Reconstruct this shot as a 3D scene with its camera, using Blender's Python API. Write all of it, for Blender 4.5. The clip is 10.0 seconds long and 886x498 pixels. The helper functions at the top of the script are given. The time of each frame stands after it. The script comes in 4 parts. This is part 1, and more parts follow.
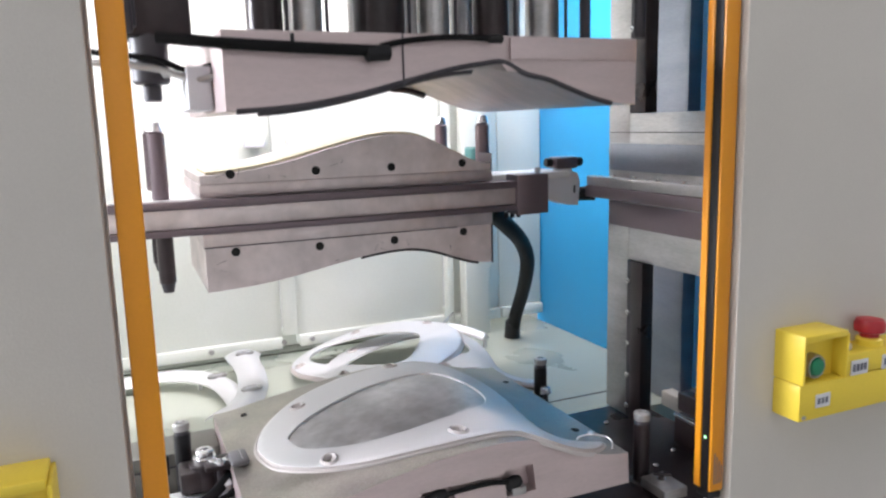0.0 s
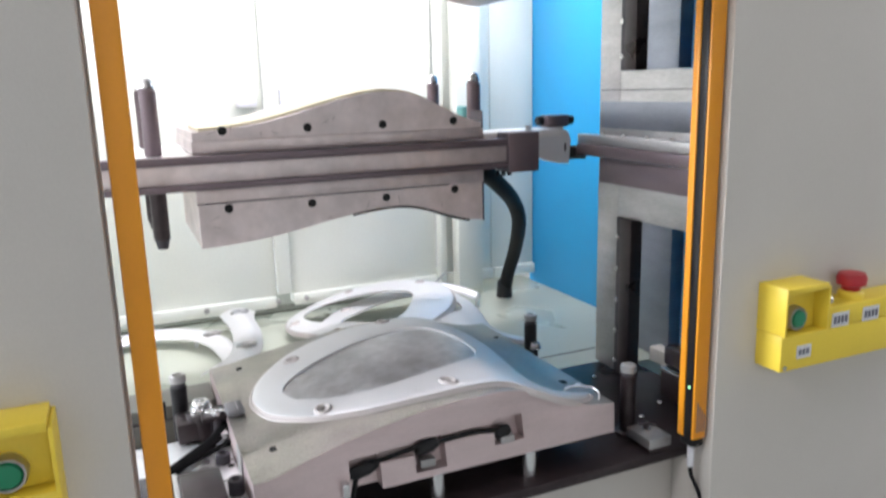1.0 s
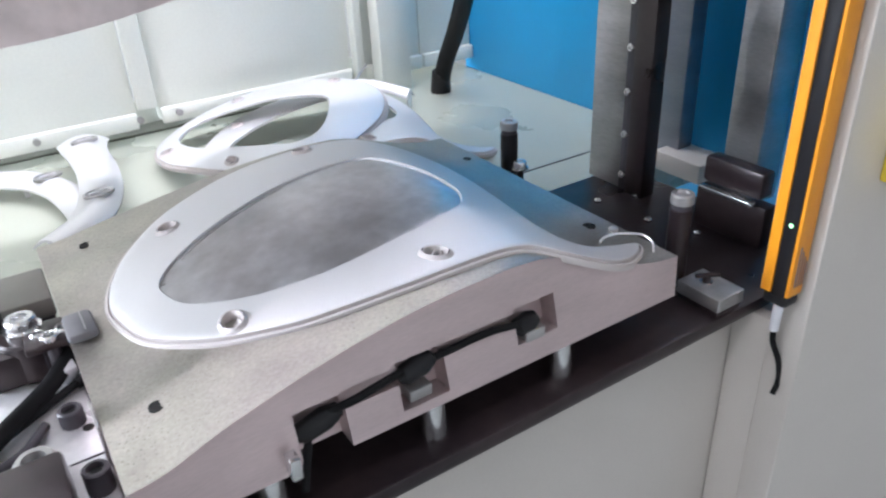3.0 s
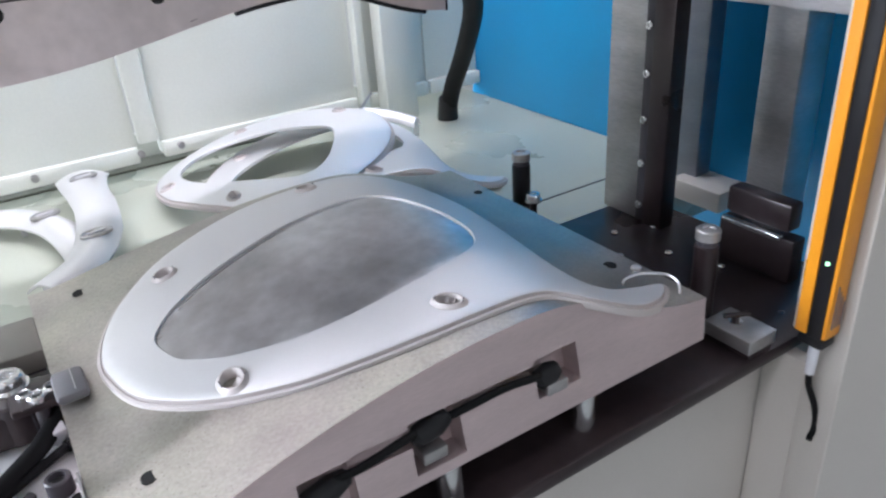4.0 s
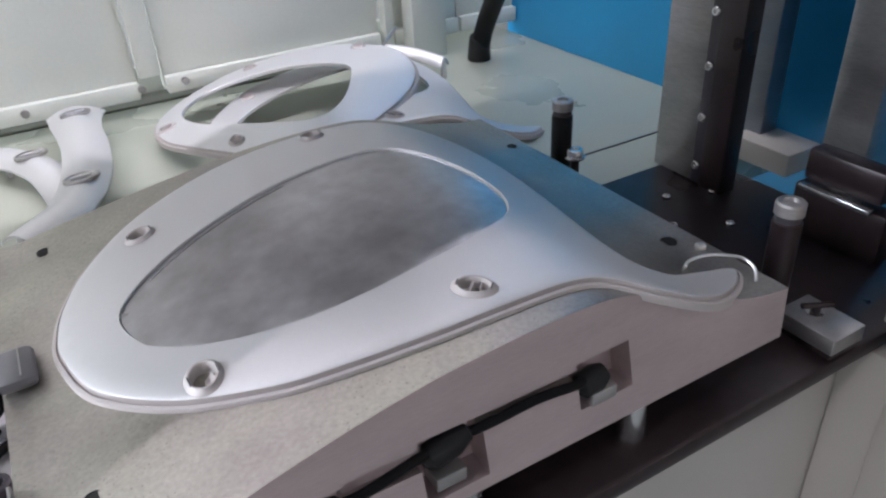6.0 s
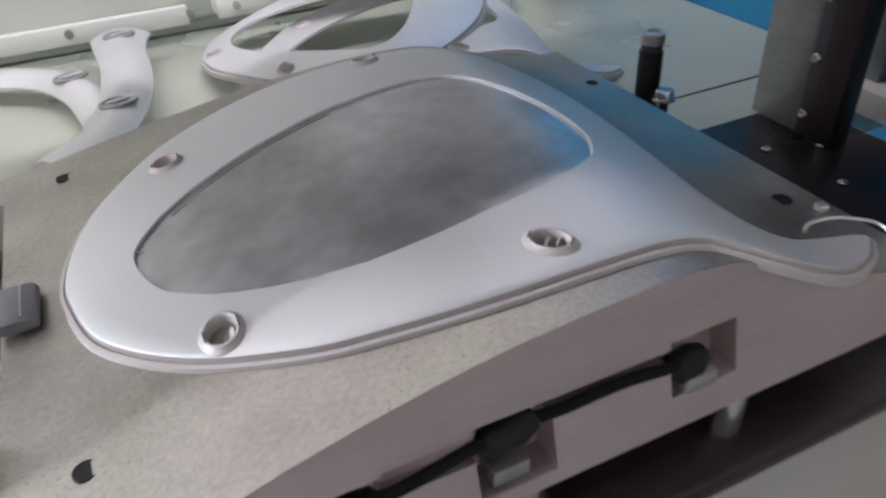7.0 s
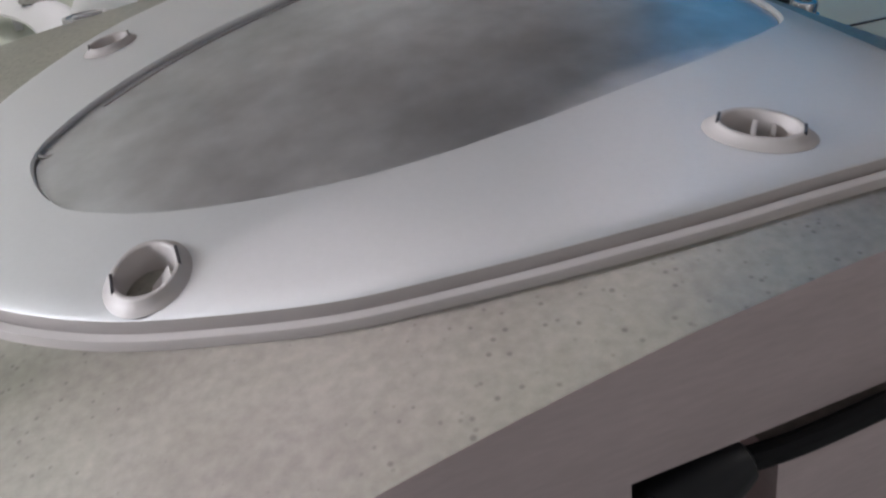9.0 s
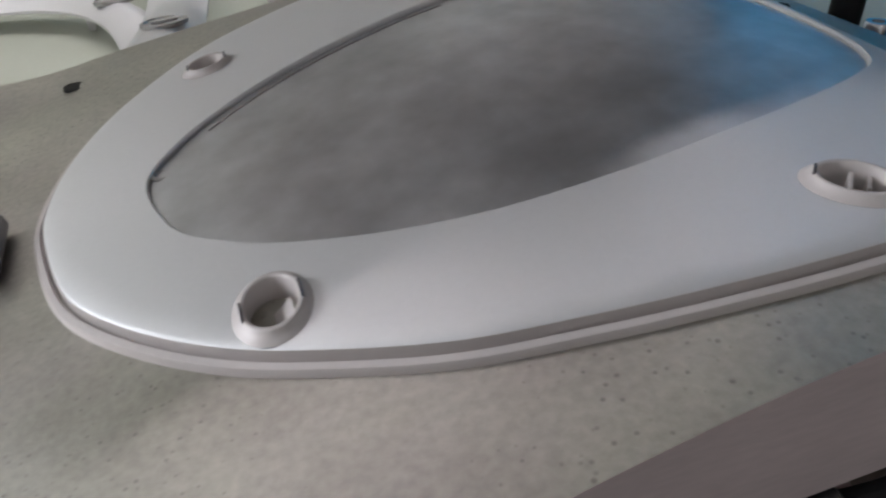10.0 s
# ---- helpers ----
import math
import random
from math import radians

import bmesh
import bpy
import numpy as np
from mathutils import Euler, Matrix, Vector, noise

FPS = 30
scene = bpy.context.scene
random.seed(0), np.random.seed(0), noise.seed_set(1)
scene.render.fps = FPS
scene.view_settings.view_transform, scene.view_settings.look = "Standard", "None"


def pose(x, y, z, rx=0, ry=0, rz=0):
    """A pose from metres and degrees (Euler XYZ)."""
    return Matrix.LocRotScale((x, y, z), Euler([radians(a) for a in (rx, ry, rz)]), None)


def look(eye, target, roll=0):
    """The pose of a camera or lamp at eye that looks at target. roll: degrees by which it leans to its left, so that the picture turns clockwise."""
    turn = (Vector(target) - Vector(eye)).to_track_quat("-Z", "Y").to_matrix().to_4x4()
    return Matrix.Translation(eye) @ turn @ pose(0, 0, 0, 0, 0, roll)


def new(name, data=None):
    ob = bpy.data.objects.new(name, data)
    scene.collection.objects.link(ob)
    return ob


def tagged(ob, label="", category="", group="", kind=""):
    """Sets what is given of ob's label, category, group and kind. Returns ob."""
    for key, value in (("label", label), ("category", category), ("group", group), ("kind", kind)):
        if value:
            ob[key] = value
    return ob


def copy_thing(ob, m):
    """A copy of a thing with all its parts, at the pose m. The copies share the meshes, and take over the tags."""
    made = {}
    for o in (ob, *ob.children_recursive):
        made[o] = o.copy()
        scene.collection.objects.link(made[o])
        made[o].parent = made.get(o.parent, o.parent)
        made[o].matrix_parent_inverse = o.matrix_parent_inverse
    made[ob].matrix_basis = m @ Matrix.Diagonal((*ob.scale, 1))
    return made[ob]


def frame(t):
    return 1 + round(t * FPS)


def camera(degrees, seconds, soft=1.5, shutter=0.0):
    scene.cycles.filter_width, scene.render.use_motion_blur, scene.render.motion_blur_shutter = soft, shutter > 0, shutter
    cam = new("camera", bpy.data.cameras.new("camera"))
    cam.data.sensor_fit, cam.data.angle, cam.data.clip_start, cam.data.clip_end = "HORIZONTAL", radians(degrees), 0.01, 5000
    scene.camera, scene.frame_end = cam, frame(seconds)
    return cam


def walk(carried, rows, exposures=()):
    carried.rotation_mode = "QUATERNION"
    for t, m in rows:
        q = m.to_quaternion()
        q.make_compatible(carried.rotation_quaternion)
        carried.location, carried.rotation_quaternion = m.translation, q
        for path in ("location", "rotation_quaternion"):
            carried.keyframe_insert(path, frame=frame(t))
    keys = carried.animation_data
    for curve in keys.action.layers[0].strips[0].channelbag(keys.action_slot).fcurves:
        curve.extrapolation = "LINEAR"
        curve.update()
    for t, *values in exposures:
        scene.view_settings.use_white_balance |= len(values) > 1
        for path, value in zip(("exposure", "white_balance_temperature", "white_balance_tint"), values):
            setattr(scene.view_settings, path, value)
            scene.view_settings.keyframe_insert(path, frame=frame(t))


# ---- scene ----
from mathutils.geometry import delaunay_2d_cdt

cam = camera(61.5, 10.0, soft=2.3, shutter=0.4)
PATH = [
    (0, (-0.017, 0.038, 1.504), (0.761, 1.851, 1.171), -1.5),
    (0.5, (-0.021, 0.018, 1.504), (0.767, 1.827, 1.182), -1.3),
    (1, (-0.018, 0.02, 1.492), (0.762, 1.812, 1.069), -1.5),
    (1.5, (-0.015, 0.07, 1.463), (0.743, 1.807, 0.824), -1.2),
    (2, (-0.032, 0.264, 1.435), (0.94, 1.832, 0.664), -0.6),
    (2.2, (-0.033, 0.317, 1.428), (1.058, 1.781, 0.612), -0.8),
    (3.3, (0.108, 0.429, 1.403), (0.991, 1.933, 0.424), -3.6),
    (3.5, (0.108, 0.432, 1.409), (1.039, 1.921, 0.452), -3.7),
    (4, (0.103, 0.46, 1.406), (1.025, 1.98, 0.49), -4.0),
    (4.5, (0.119, 0.498, 1.388), (0.97, 2.006, 0.389), -4.4),
    (5, (0.148, 0.551, 1.369), (0.982, 2.04, 0.327), -3.3),
    (6.5, (0.165, 0.554, 1.37), (0.966, 2.059, 0.325), -3.5),
    (7, (0.184, 0.616, 1.324), (0.843, 2.117, 0.178), -3.2),
    (7.5, (0.203, 0.687, 1.286), (0.89, 2.199, 0.172), -0.1),
    (8, (0.203, 0.711, 1.255), (0.826, 2.204, 0.08), -2.5),
    (8.5, (0.207, 0.731, 1.211), (0.806, 2.241, 0.044), -2.9),
    (9, (0.207, 0.74, 1.201), (0.831, 2.262, 0.063), -2.2),
    (9.5, (0.205, 0.747, 1.204), (0.799, 2.307, 0.103), -2.8),
    (10, (0.188, 0.745, 1.22), (0.719, 2.288, 0.064), -2.5),
]
EXPOSURES = [(0, -0.44, 6460, 15), (0.5, -0.44, 6380, 13.5), (1, -0.44, 6350, 12.5), (1.5, -0.24, 6480, 14.5), (2, -0.02, 6250, 13.5), (3.5, -0.40, 6050, 14), (4, -0.50, 6050, 14),
             (4.5, -0.78, 6120, 15), (5, -0.94, 6150, 15.5), (6.5, -0.96, 6280, 16), (7, -1.08, 6380, 16), (7.5, -1.12, 6400, 16), (8.5, -1.38, 6450, 15), (9, -1.36, 6500, 15), (9.5, -1.40, 6520, 14), (10, -1.52, 6540, 13.5)]
walk(cam, [(t, look(eye, target, roll)) for t, eye, target, roll in PATH], EXPOSURES)

# ---- world and light ----
world = bpy.data.worlds.new("hall_air")
scene.world = world
world.use_nodes = True
world.node_tree.nodes["Background"].inputs[0].default_value = (0.75, 0.82, 0.9, 1)
world.node_tree.nodes["Background"].inputs[1].default_value = 0.2


def area_lamp(name, x, y, z, w, d, watts, colour=(1.0, 0.965, 0.99), aim=None):
    data = bpy.data.lights.new(name, "AREA")
    data.shape, data.size, data.size_y = "RECTANGLE", w, d
    data.energy, data.color = watts, colour
    ob = new(name, data)
    ob.matrix_world = look((x, y, z), aim or (x, y + 0.0001, z - 1))
    return ob


LAMPS = [(0.2, 1.62, 3.6, 1.5, 0.5, 6), (-3.0, 0.1, 3.3, 1.5, 0.3, 64), (3.6, 0.1, 3.3, 1.5, 0.3, 64),
         (0.2, -3.6, 2.9, 1.5, 0.3, 28)]
# unseen lamp added inside the press to brighten the back wall and mould
ADDED_LAMP = Vector((0.30, 1.50, 1.90))
for lx, ly, lz, lw, ld, watts in LAMPS:
    area_lamp("ceiling_light_beam", lx, ly, lz - 0.03, lw, ld, watts)
area_lamp("added_lamp_beam", ADDED_LAMP.x, ADDED_LAMP.y, ADDED_LAMP.z, 1.36, 0.06, 24, aim=(0.30, 1.40, 1.00))
# light added from the left to brighten the trim; no known window there
area_lamp("added_side_light", -4.93, 3.2, 2.5, 3.0, 1.6, 1150, (0.88, 0.94, 1.0), (0.3, 1.0, 1.1))


# ---- materials ----
def material(name, colour, rough=0.5, metal=0.0, grain=0.08, scale=60.0, bump=0.0, blotch=0.0, blotch_scale=6.0,
             rough_var=0.1, stretch=(1, 1, 1), spots=0.0, gloss=0.5, second=None, second_scale=8.0):
    m = bpy.data.materials.new(name)
    m.use_nodes = True
    nt = m.node_tree
    bsdf = nt.nodes["Principled BSDF"]
    bsdf.inputs["Metallic"].default_value = metal
    bsdf.inputs["Specular IOR Level"].default_value = gloss
    co = nt.nodes.new("ShaderNodeTexCoord")
    mp = nt.nodes.new("ShaderNodeMapping")
    mp.inputs["Scale"].default_value = stretch
    nt.links.new(co.outputs["Object"], mp.inputs["Vector"])

    def noise_node(s, detail):
        n = nt.nodes.new("ShaderNodeTexNoise")
        n.inputs["Scale"].default_value, n.inputs["Detail"].default_value = s, detail
        nt.links.new(mp.outputs[0], n.inputs["Vector"])
        return n.outputs["Fac"]

    def ramp(sock, lo, hi):
        r = nt.nodes.new("ShaderNodeMapRange")
        r.clamp = False
        r.inputs["From Min"].default_value, r.inputs["From Max"].default_value = 0.22, 0.78
        r.inputs["To Min"].default_value, r.inputs["To Max"].default_value = lo, hi
        nt.links.new(sock, r.inputs["Value"])
        return r.outputs[0]

    def times(a, b):
        n = nt.nodes.new("ShaderNodeMath")
        n.operation = "MULTIPLY"
        nt.links.new(a, n.inputs[0])
        nt.links.new(b, n.inputs[1])
        return n.outputs[0]

    fine, large = noise_node(scale, 4), noise_node(blotch_scale, 5)
    value = times(ramp(fine, 1 - grain, 1 + grain), ramp(large, 1 - blotch, 1 + blotch * 0.6))
    if spots:
        vo = nt.nodes.new("ShaderNodeTexVoronoi")
        vo.inputs["Scale"].default_value = 260
        nt.links.new(mp.outputs[0], vo.inputs["Vector"])
        st = nt.nodes.new("ShaderNodeMapRange")
        st.inputs["From Min"].default_value, st.inputs["From Max"].default_value = 0.10, 0.26
        st.inputs["To Min"].default_value, st.inputs["To Max"].default_value = 1 - spots, 1
        patch = nt.nodes.new("ShaderNodeMath")
        patch.operation = "ADD"
        nt.links.new(vo.outputs["Distance"], patch.inputs[0])
        nt.links.new(ramp(noise_node(11, 3), -0.10, 0.22), patch.inputs[1])
        nt.links.new(patch.outputs[0], st.inputs["Value"])
        value = times(value, st.outputs[0])
    mix = nt.nodes.new("ShaderNodeMix")
    mix.data_type, mix.blend_type = "RGBA", "MULTIPLY"
    mix.inputs["Factor"].default_value = 1
    mix.inputs["A"].default_value = (*colour, 1)
    if second:
        two = nt.nodes.new("ShaderNodeMix")
        two.data_type = "RGBA"
        two.inputs["A"].default_value, two.inputs["B"].default_value = (*colour, 1), (*second, 1)
        nt.links.new(ramp(noise_node(second_scale, 6), 0.1, 0.9), two.inputs["Factor"])
        nt.links.new(two.outputs["Result"], mix.inputs["A"])
    grey = nt.nodes.new("ShaderNodeCombineColor")
    for k in range(3):
        nt.links.new(value, grey.inputs[k])
    nt.links.new(grey.outputs[0], mix.inputs["B"])
    nt.links.new(mix.outputs["Result"], bsdf.inputs["Base Color"])
    nt.links.new(ramp(large, max(0.02, rough - rough_var), min(1, rough + rough_var)), bsdf.inputs["Roughness"])
    if bump:
        b = nt.nodes.new("ShaderNodeBump")
        b.inputs["Strength"].default_value, b.inputs["Distance"].default_value = 1.0, bump
        nt.links.new(fine, b.inputs["Height"])
        nt.links.new(b.outputs[0], bsdf.inputs["Normal"])
    return m


PANEL = material("beige_paint", (0.62, 0.588, 0.552), 0.45, grain=0.03, scale=400, bump=0.0002, blotch=0.07, blotch_scale=3, second=(0.60, 0.56, 0.515), second_scale=2.2)
CREAM = material("cream_paint", (0.76, 0.78, 0.72), 0.42, grain=0.03, scale=200, bump=0.0002, blotch=0.08, blotch_scale=4)
DECK = material("pale_green_paint", (0.455, 0.48, 0.405), 0.32, grain=0.03, scale=200, blotch=0.1, blotch_scale=5)
BLUE = material("blue_paint", (0.018, 0.31, 0.62), 0.4, grain=0.03, scale=200, blotch=0.08, blotch_scale=4)
STEEL = material("ground_steel", (0.50, 0.49, 0.49), 0.38, 0.85, grain=0.12, scale=90, blotch=0.25, blotch_scale=7, stretch=(1, 1, 5))
ALU = material("machined_aluminium", (0.64, 0.525, 0.525), 0.46, 0.75, grain=0.06, scale=140, blotch=0.14, blotch_scale=9, stretch=(1, 1, 6), second=(0.58, 0.485, 0.485))
ALU_ROUGH = material("blasted_aluminium", (0.50, 0.51, 0.42), 0.42, 0.88, grain=0.14, scale=320, bump=0.00014, blotch=0.28, blotch_scale=17, spots=0.35, second=(0.39, 0.34, 0.345), second_scale=10)
ALU_FILM = material("smudged_aluminium", (0.86, 0.87, 0.90), 0.37, 0.92, grain=0.12, scale=75, blotch=0.50, blotch_scale=11, rough_var=0.05, second=(0.50, 0.50, 0.525), second_scale=16)
DIE = material("stained_aluminium", (0.76, 0.675, 0.675), 0.44, 0.7, grain=0.09, scale=55, blotch=0.22, blotch_scale=16, second=(0.62, 0.54, 0.53), second_scale=26)
CAVITY = material("dark_cavity_metal", (0.40, 0.36, 0.35), 0.42, 0.8, grain=0.12, scale=60, blotch=0.35, blotch_scale=9, stretch=(1, 4, 1))
BLUED = material("blued_steel", (0.27, 0.29, 0.34), 0.36, 0.85, grain=0.08, scale=90, blotch=0.2, stretch=(1, 1, 5))
BAR = material("anodised_bar", (0.185, 0.145, 0.16), 0.4, 0.7, grain=0.06, scale=150, blotch=0.15, stretch=(1, 1, 4))
BRIGHT = material("polished_steel", (0.75, 0.75, 0.76), 0.22, 0.95, grain=0.05, scale=200, blotch=0.1)
OILED = material("oiled_dark_steel", (0.020, 0.015, 0.019), 0.34, 0.25, grain=0.2, scale=80, blotch=0.35, blotch_scale=9, rough_var=0.12, second=(0.046, 0.030, 0.031), second_scale=12)
BLACK = material("black_plastic", (0.012, 0.012, 0.014), 0.42, grain=0.1, blotch=0.15, gloss=0.3)
RUBBER = material("black_rubber", (0.008, 0.008, 0.009), 0.6, grain=0.1, blotch=0.2, gloss=0.15)
CHARCOAL = material("charcoal_plastic", (0.05, 0.045, 0.055), 0.45, grain=0.1, blotch=0.2)
ORANGE = material("orange_paint", (0.85, 0.33, 0.015), 0.4, grain=0.03, scale=300, blotch=0.08, blotch_scale=5)
YELLOW = material("yellow_plastic", (0.86, 0.64, 0.06), 0.42, grain=0.03, scale=300, blotch=0.06)
GREEN = material("green_button", (0.01, 0.23, 0.11), 0.3, grain=0.03)
RED = material("red_button", (0.42, 0.02, 0.03), 0.35, grain=0.03)
WHITE = material("white_plastic", (0.78, 0.77, 0.77), 0.3, grain=0.015, scale=500, bump=0.00006, blotch=0.015, blotch_scale=9, rough_var=0.02, gloss=0.75)
SATIN = material("satin_silver_white_plastic", (0.76, 0.755, 0.77), 0.47, 0.62, grain=0.015, scale=500, bump=0.00005, blotch=0.015, blotch_scale=9, rough_var=0.02)
MATTE = material("matte_white_plastic", (0.56, 0.515, 0.505), 0.5, 0.15, grain=0.02, scale=300, blotch=0.05, gloss=0.4)
PALE = material("pale_label", (0.70, 0.70, 0.74), 0.5, grain=0.03)
INK = material("grey_ink", (0.16, 0.16, 0.2), 0.6, grain=0.03)
SKYBLUE = material("sky_blue_sign", (0.12, 0.50, 0.68), 0.4, grain=0.03)
HOLE = material("hole_black", (0.008, 0.008, 0.008), 0.8, grain=0.03)
RAW = material("bright_raw_aluminium", (0.86, 0.85, 0.87), 0.34, 0.55, grain=0.08, scale=120, blotch=0.12, blotch_scale=20)
GREYPAD = material("grey_rubber_pad", (0.17, 0.165, 0.18), 0.4, grain=0.08, blotch=0.15)
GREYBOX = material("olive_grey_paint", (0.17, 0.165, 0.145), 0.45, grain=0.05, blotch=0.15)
GAP_SHADE = material("gap_shade_olive", (0.20, 0.205, 0.175), 0.5, 0.2, grain=0.12, blotch=0.25, blotch_scale=12)
HONEY = material("yellowed_sheet", (0.74, 0.66, 0.46), 0.45, grain=0.05, blotch=0.2)
TEAL = material("teal_plastic", (0.12, 0.32, 0.30), 0.4, grain=0.05)
CONCRETE = material("grey_floor", (0.30, 0.31, 0.30), 0.5, grain=0.1, scale=40, blotch=0.2, blotch_scale=2)
HALL = material("hall_wall_paint", (0.62, 0.62, 0.60), 0.7, grain=0.05, scale=20, blotch=0.08, blotch_scale=1)

LED = bpy.data.materials.new("lamp_diffuser")
LED.use_nodes = True
LED.node_tree.nodes["Principled BSDF"].inputs["Emission Color"].default_value = (1, 0.98, 0.95, 1)
LED.node_tree.nodes["Principled BSDF"].inputs["Emission Strength"].default_value = 3.0
LED_GREEN = bpy.data.materials.new("green_indicator")
LED_GREEN.use_nodes = True
LED_GREEN.node_tree.nodes["Principled BSDF"].inputs["Emission Color"].default_value = (0.2, 1, 0.3, 1)
LED_GREEN.node_tree.nodes["Principled BSDF"].inputs["Emission Strength"].default_value = 2.0

# ---- mesh helpers ----
ORIGIN = {}


def thing(name, label, category, at=(0, 0, 0), group="", kind=""):
    ob = new(name)
    ob.location = at
    ob.empty_display_size = 0.02
    ORIGIN[ob] = Vector(at)
    return tagged(ob, label, category, group, kind)


def finish(bm, sharp=35):
    bmesh.ops.recalc_face_normals(bm, faces=bm.faces)
    for f in bm.faces:
        f.smooth = True
    for e in bm.edges:
        if len(e.link_faces) != 2 or e.calc_face_angle(0) > radians(sharp):
            e.smooth = False


def part(name, bm, mat, parent=None, label="", sharp=35):
    finish(bm, sharp)
    at = ORIGIN.get(parent, Vector((0, 0, 0)))
    bmesh.ops.translate(bm, vec=-at, verts=bm.verts)
    me = bpy.data.meshes.new(name)
    bm.to_mesh(me)
    bm.free()
    me.materials.append(mat)
    ob = new(name, me)
    if parent is not None:
        ob.parent = parent
        ORIGIN[ob] = at
    return tagged(ob, label)


def box(x0, x1, y0, y1, z0, z1, bevel=0.0015, bm=None, turn=None):
    bm = bm or bmesh.new()
    made = bmesh.ops.create_cube(bm, size=1)["verts"]
    for v in made:
        v.co = Vector(((x0 + x1) / 2 + v.co.x * (x1 - x0), (y0 + y1) / 2 + v.co.y * (y1 - y0), (z0 + z1) / 2 + v.co.z * (z1 - z0)))
    if turn:
        c = Vector(((x0 + x1) / 2, (y0 + y1) / 2, (z0 + z1) / 2))
        rot = Euler([radians(a) for a in turn]).to_matrix()
        for v in made:
            v.co = c + rot @ (v.co - c)
    if bevel:
        edges = list({e for v in made for e in v.link_edges})
        bmesh.ops.bevel(bm, geom=edges, offset=bevel, segments=2, affect="EDGES", profile=0.5)
    return bm


def rod(p0, p1, r0, r1=None, bm=None, seg=24, chamfer=0.0):
    bm = bm or bmesh.new()
    p0, p1 = Vector(p0), Vector(p1)
    r1 = r0 if r1 is None else r1
    way = p1 - p0
    q = way.to_track_quat("Z", "Y").to_matrix()
    rings = [(0, r0), (1, r1)]
    if chamfer:
        k = chamfer / way.length
        rings = [(0, max(r0 - chamfer, 0.0001)), (k, r0), (1 - k, r1), (1, max(r1 - chamfer, 0.0001))]
    loops = []
    for s, r in rings:
        loops.append([bm.verts.new(p0 + way * s + q @ Vector((r * math.cos(2 * math.pi * i / seg), r * math.sin(2 * math.pi * i / seg), 0))) for i in range(seg)])
    for a, b in zip(loops, loops[1:]):
        for i in range(seg):
            bm.faces.new((a[i], a[(i + 1) % seg], b[(i + 1) % seg], b[i]))
    bm.faces.new(loops[0])
    bm.faces.new(loops[-1])
    return bm


def lathe(centre, axis, profile, bm=None, seg=28):
    """Turns (radius, height) pairs round an axis."""
    bm = bm or bmesh.new()
    q = Vector(axis).to_track_quat("Z", "Y").to_matrix()
    loops = [[bm.verts.new(Vector(centre) + q @ Vector((r * math.cos(2 * math.pi * i / seg), r * math.sin(2 * math.pi * i / seg), h))) for i in range(seg)] for r, h in profile]
    for a, b in zip(loops, loops[1:]):
        for i in range(seg):
            bm.faces.new((a[i], a[(i + 1) % seg], b[(i + 1) % seg], b[i]))
    bm.faces.new(loops[0])
    bm.faces.new(loops[-1])
    return bm


def smooth_line(points, steps=8, closed=False):
    p = [Vector(a) for a in points]
    n, out = len(p), []
    for i in range(n if closed else n - 1):
        if closed:
            a, b, c, d = p[i - 1], p[i], p[(i + 1) % n], p[(i + 2) % n]
        else:
            a, b, c, d = p[max(i - 1, 0)], p[i], p[i + 1], p[min(i + 2, n - 1)]
        for k in range(steps):
            s = k / steps
            out.append(0.5 * (2 * b + (c - a) * s + (2 * a - 5 * b + 4 * c - d) * s ** 2 + (3 * b - a - 3 * c + d) * s ** 3))
    if not closed:
        out.append(p[-1])
    return out


def tube(points, r, bm=None, seg=10, steps=8):
    bm = bm or bmesh.new()
    line = smooth_line(points, steps)
    loops, side = [], Vector((0.31, 0.2, 0.93))
    for i, c in enumerate(line):
        way = (line[min(i + 1, len(line) - 1)] - line[max(i - 1, 0)]).normalized()
        u = (side - way * side.dot(way)).normalized()
        side = u
        v = way.cross(u)
        loops.append([bm.verts.new(c + r * (u * math.cos(2 * math.pi * k / seg) + v * math.sin(2 * math.pi * k / seg))) for k in range(seg)])
    for a, b in zip(loops, loops[1:]):
        for k in range(seg):
            bm.faces.new((a[k], a[(k + 1) % seg], b[(k + 1) % seg], b[k]))
    bm.faces.new(loops[0])
    bm.faces.new(loops[-1])
    return bm


def prism(outline, y0, y1, bm=None):
    """An x-z outline pushed from y0 to y1."""
    bm = bm or bmesh.new()
    a = [bm.verts.new((x, y0, z)) for x, z in outline]
    b = [bm.verts.new((x, y1, z)) for x, z in outline]
    n = len(outline)
    for i in range(n):
        bm.faces.new((a[i], a[(i + 1) % n], b[(i + 1) % n], b[i]))
    bm.faces.new(a)
    bm.faces.new(b)
    return bm


def hex_bolt(name, x, y, z, r, h, parent, mat=BRIGHT, washer=True):
    bm = bmesh.new()
    if washer:
        rod((x, y, z), (x, y, z + h * 0.25), r * 1.25, bm=bm, seg=20)
    lathe((x, y, z + (h * 0.25 if washer else 0)), (0, 0, 1), [(r, 0), (r, h * 0.8), (r * 0.88, h), (r * 0.5, h), (r * 0.5, h * 0.6)], bm=bm, seg=18)
    return part(name, bm, mat, parent)


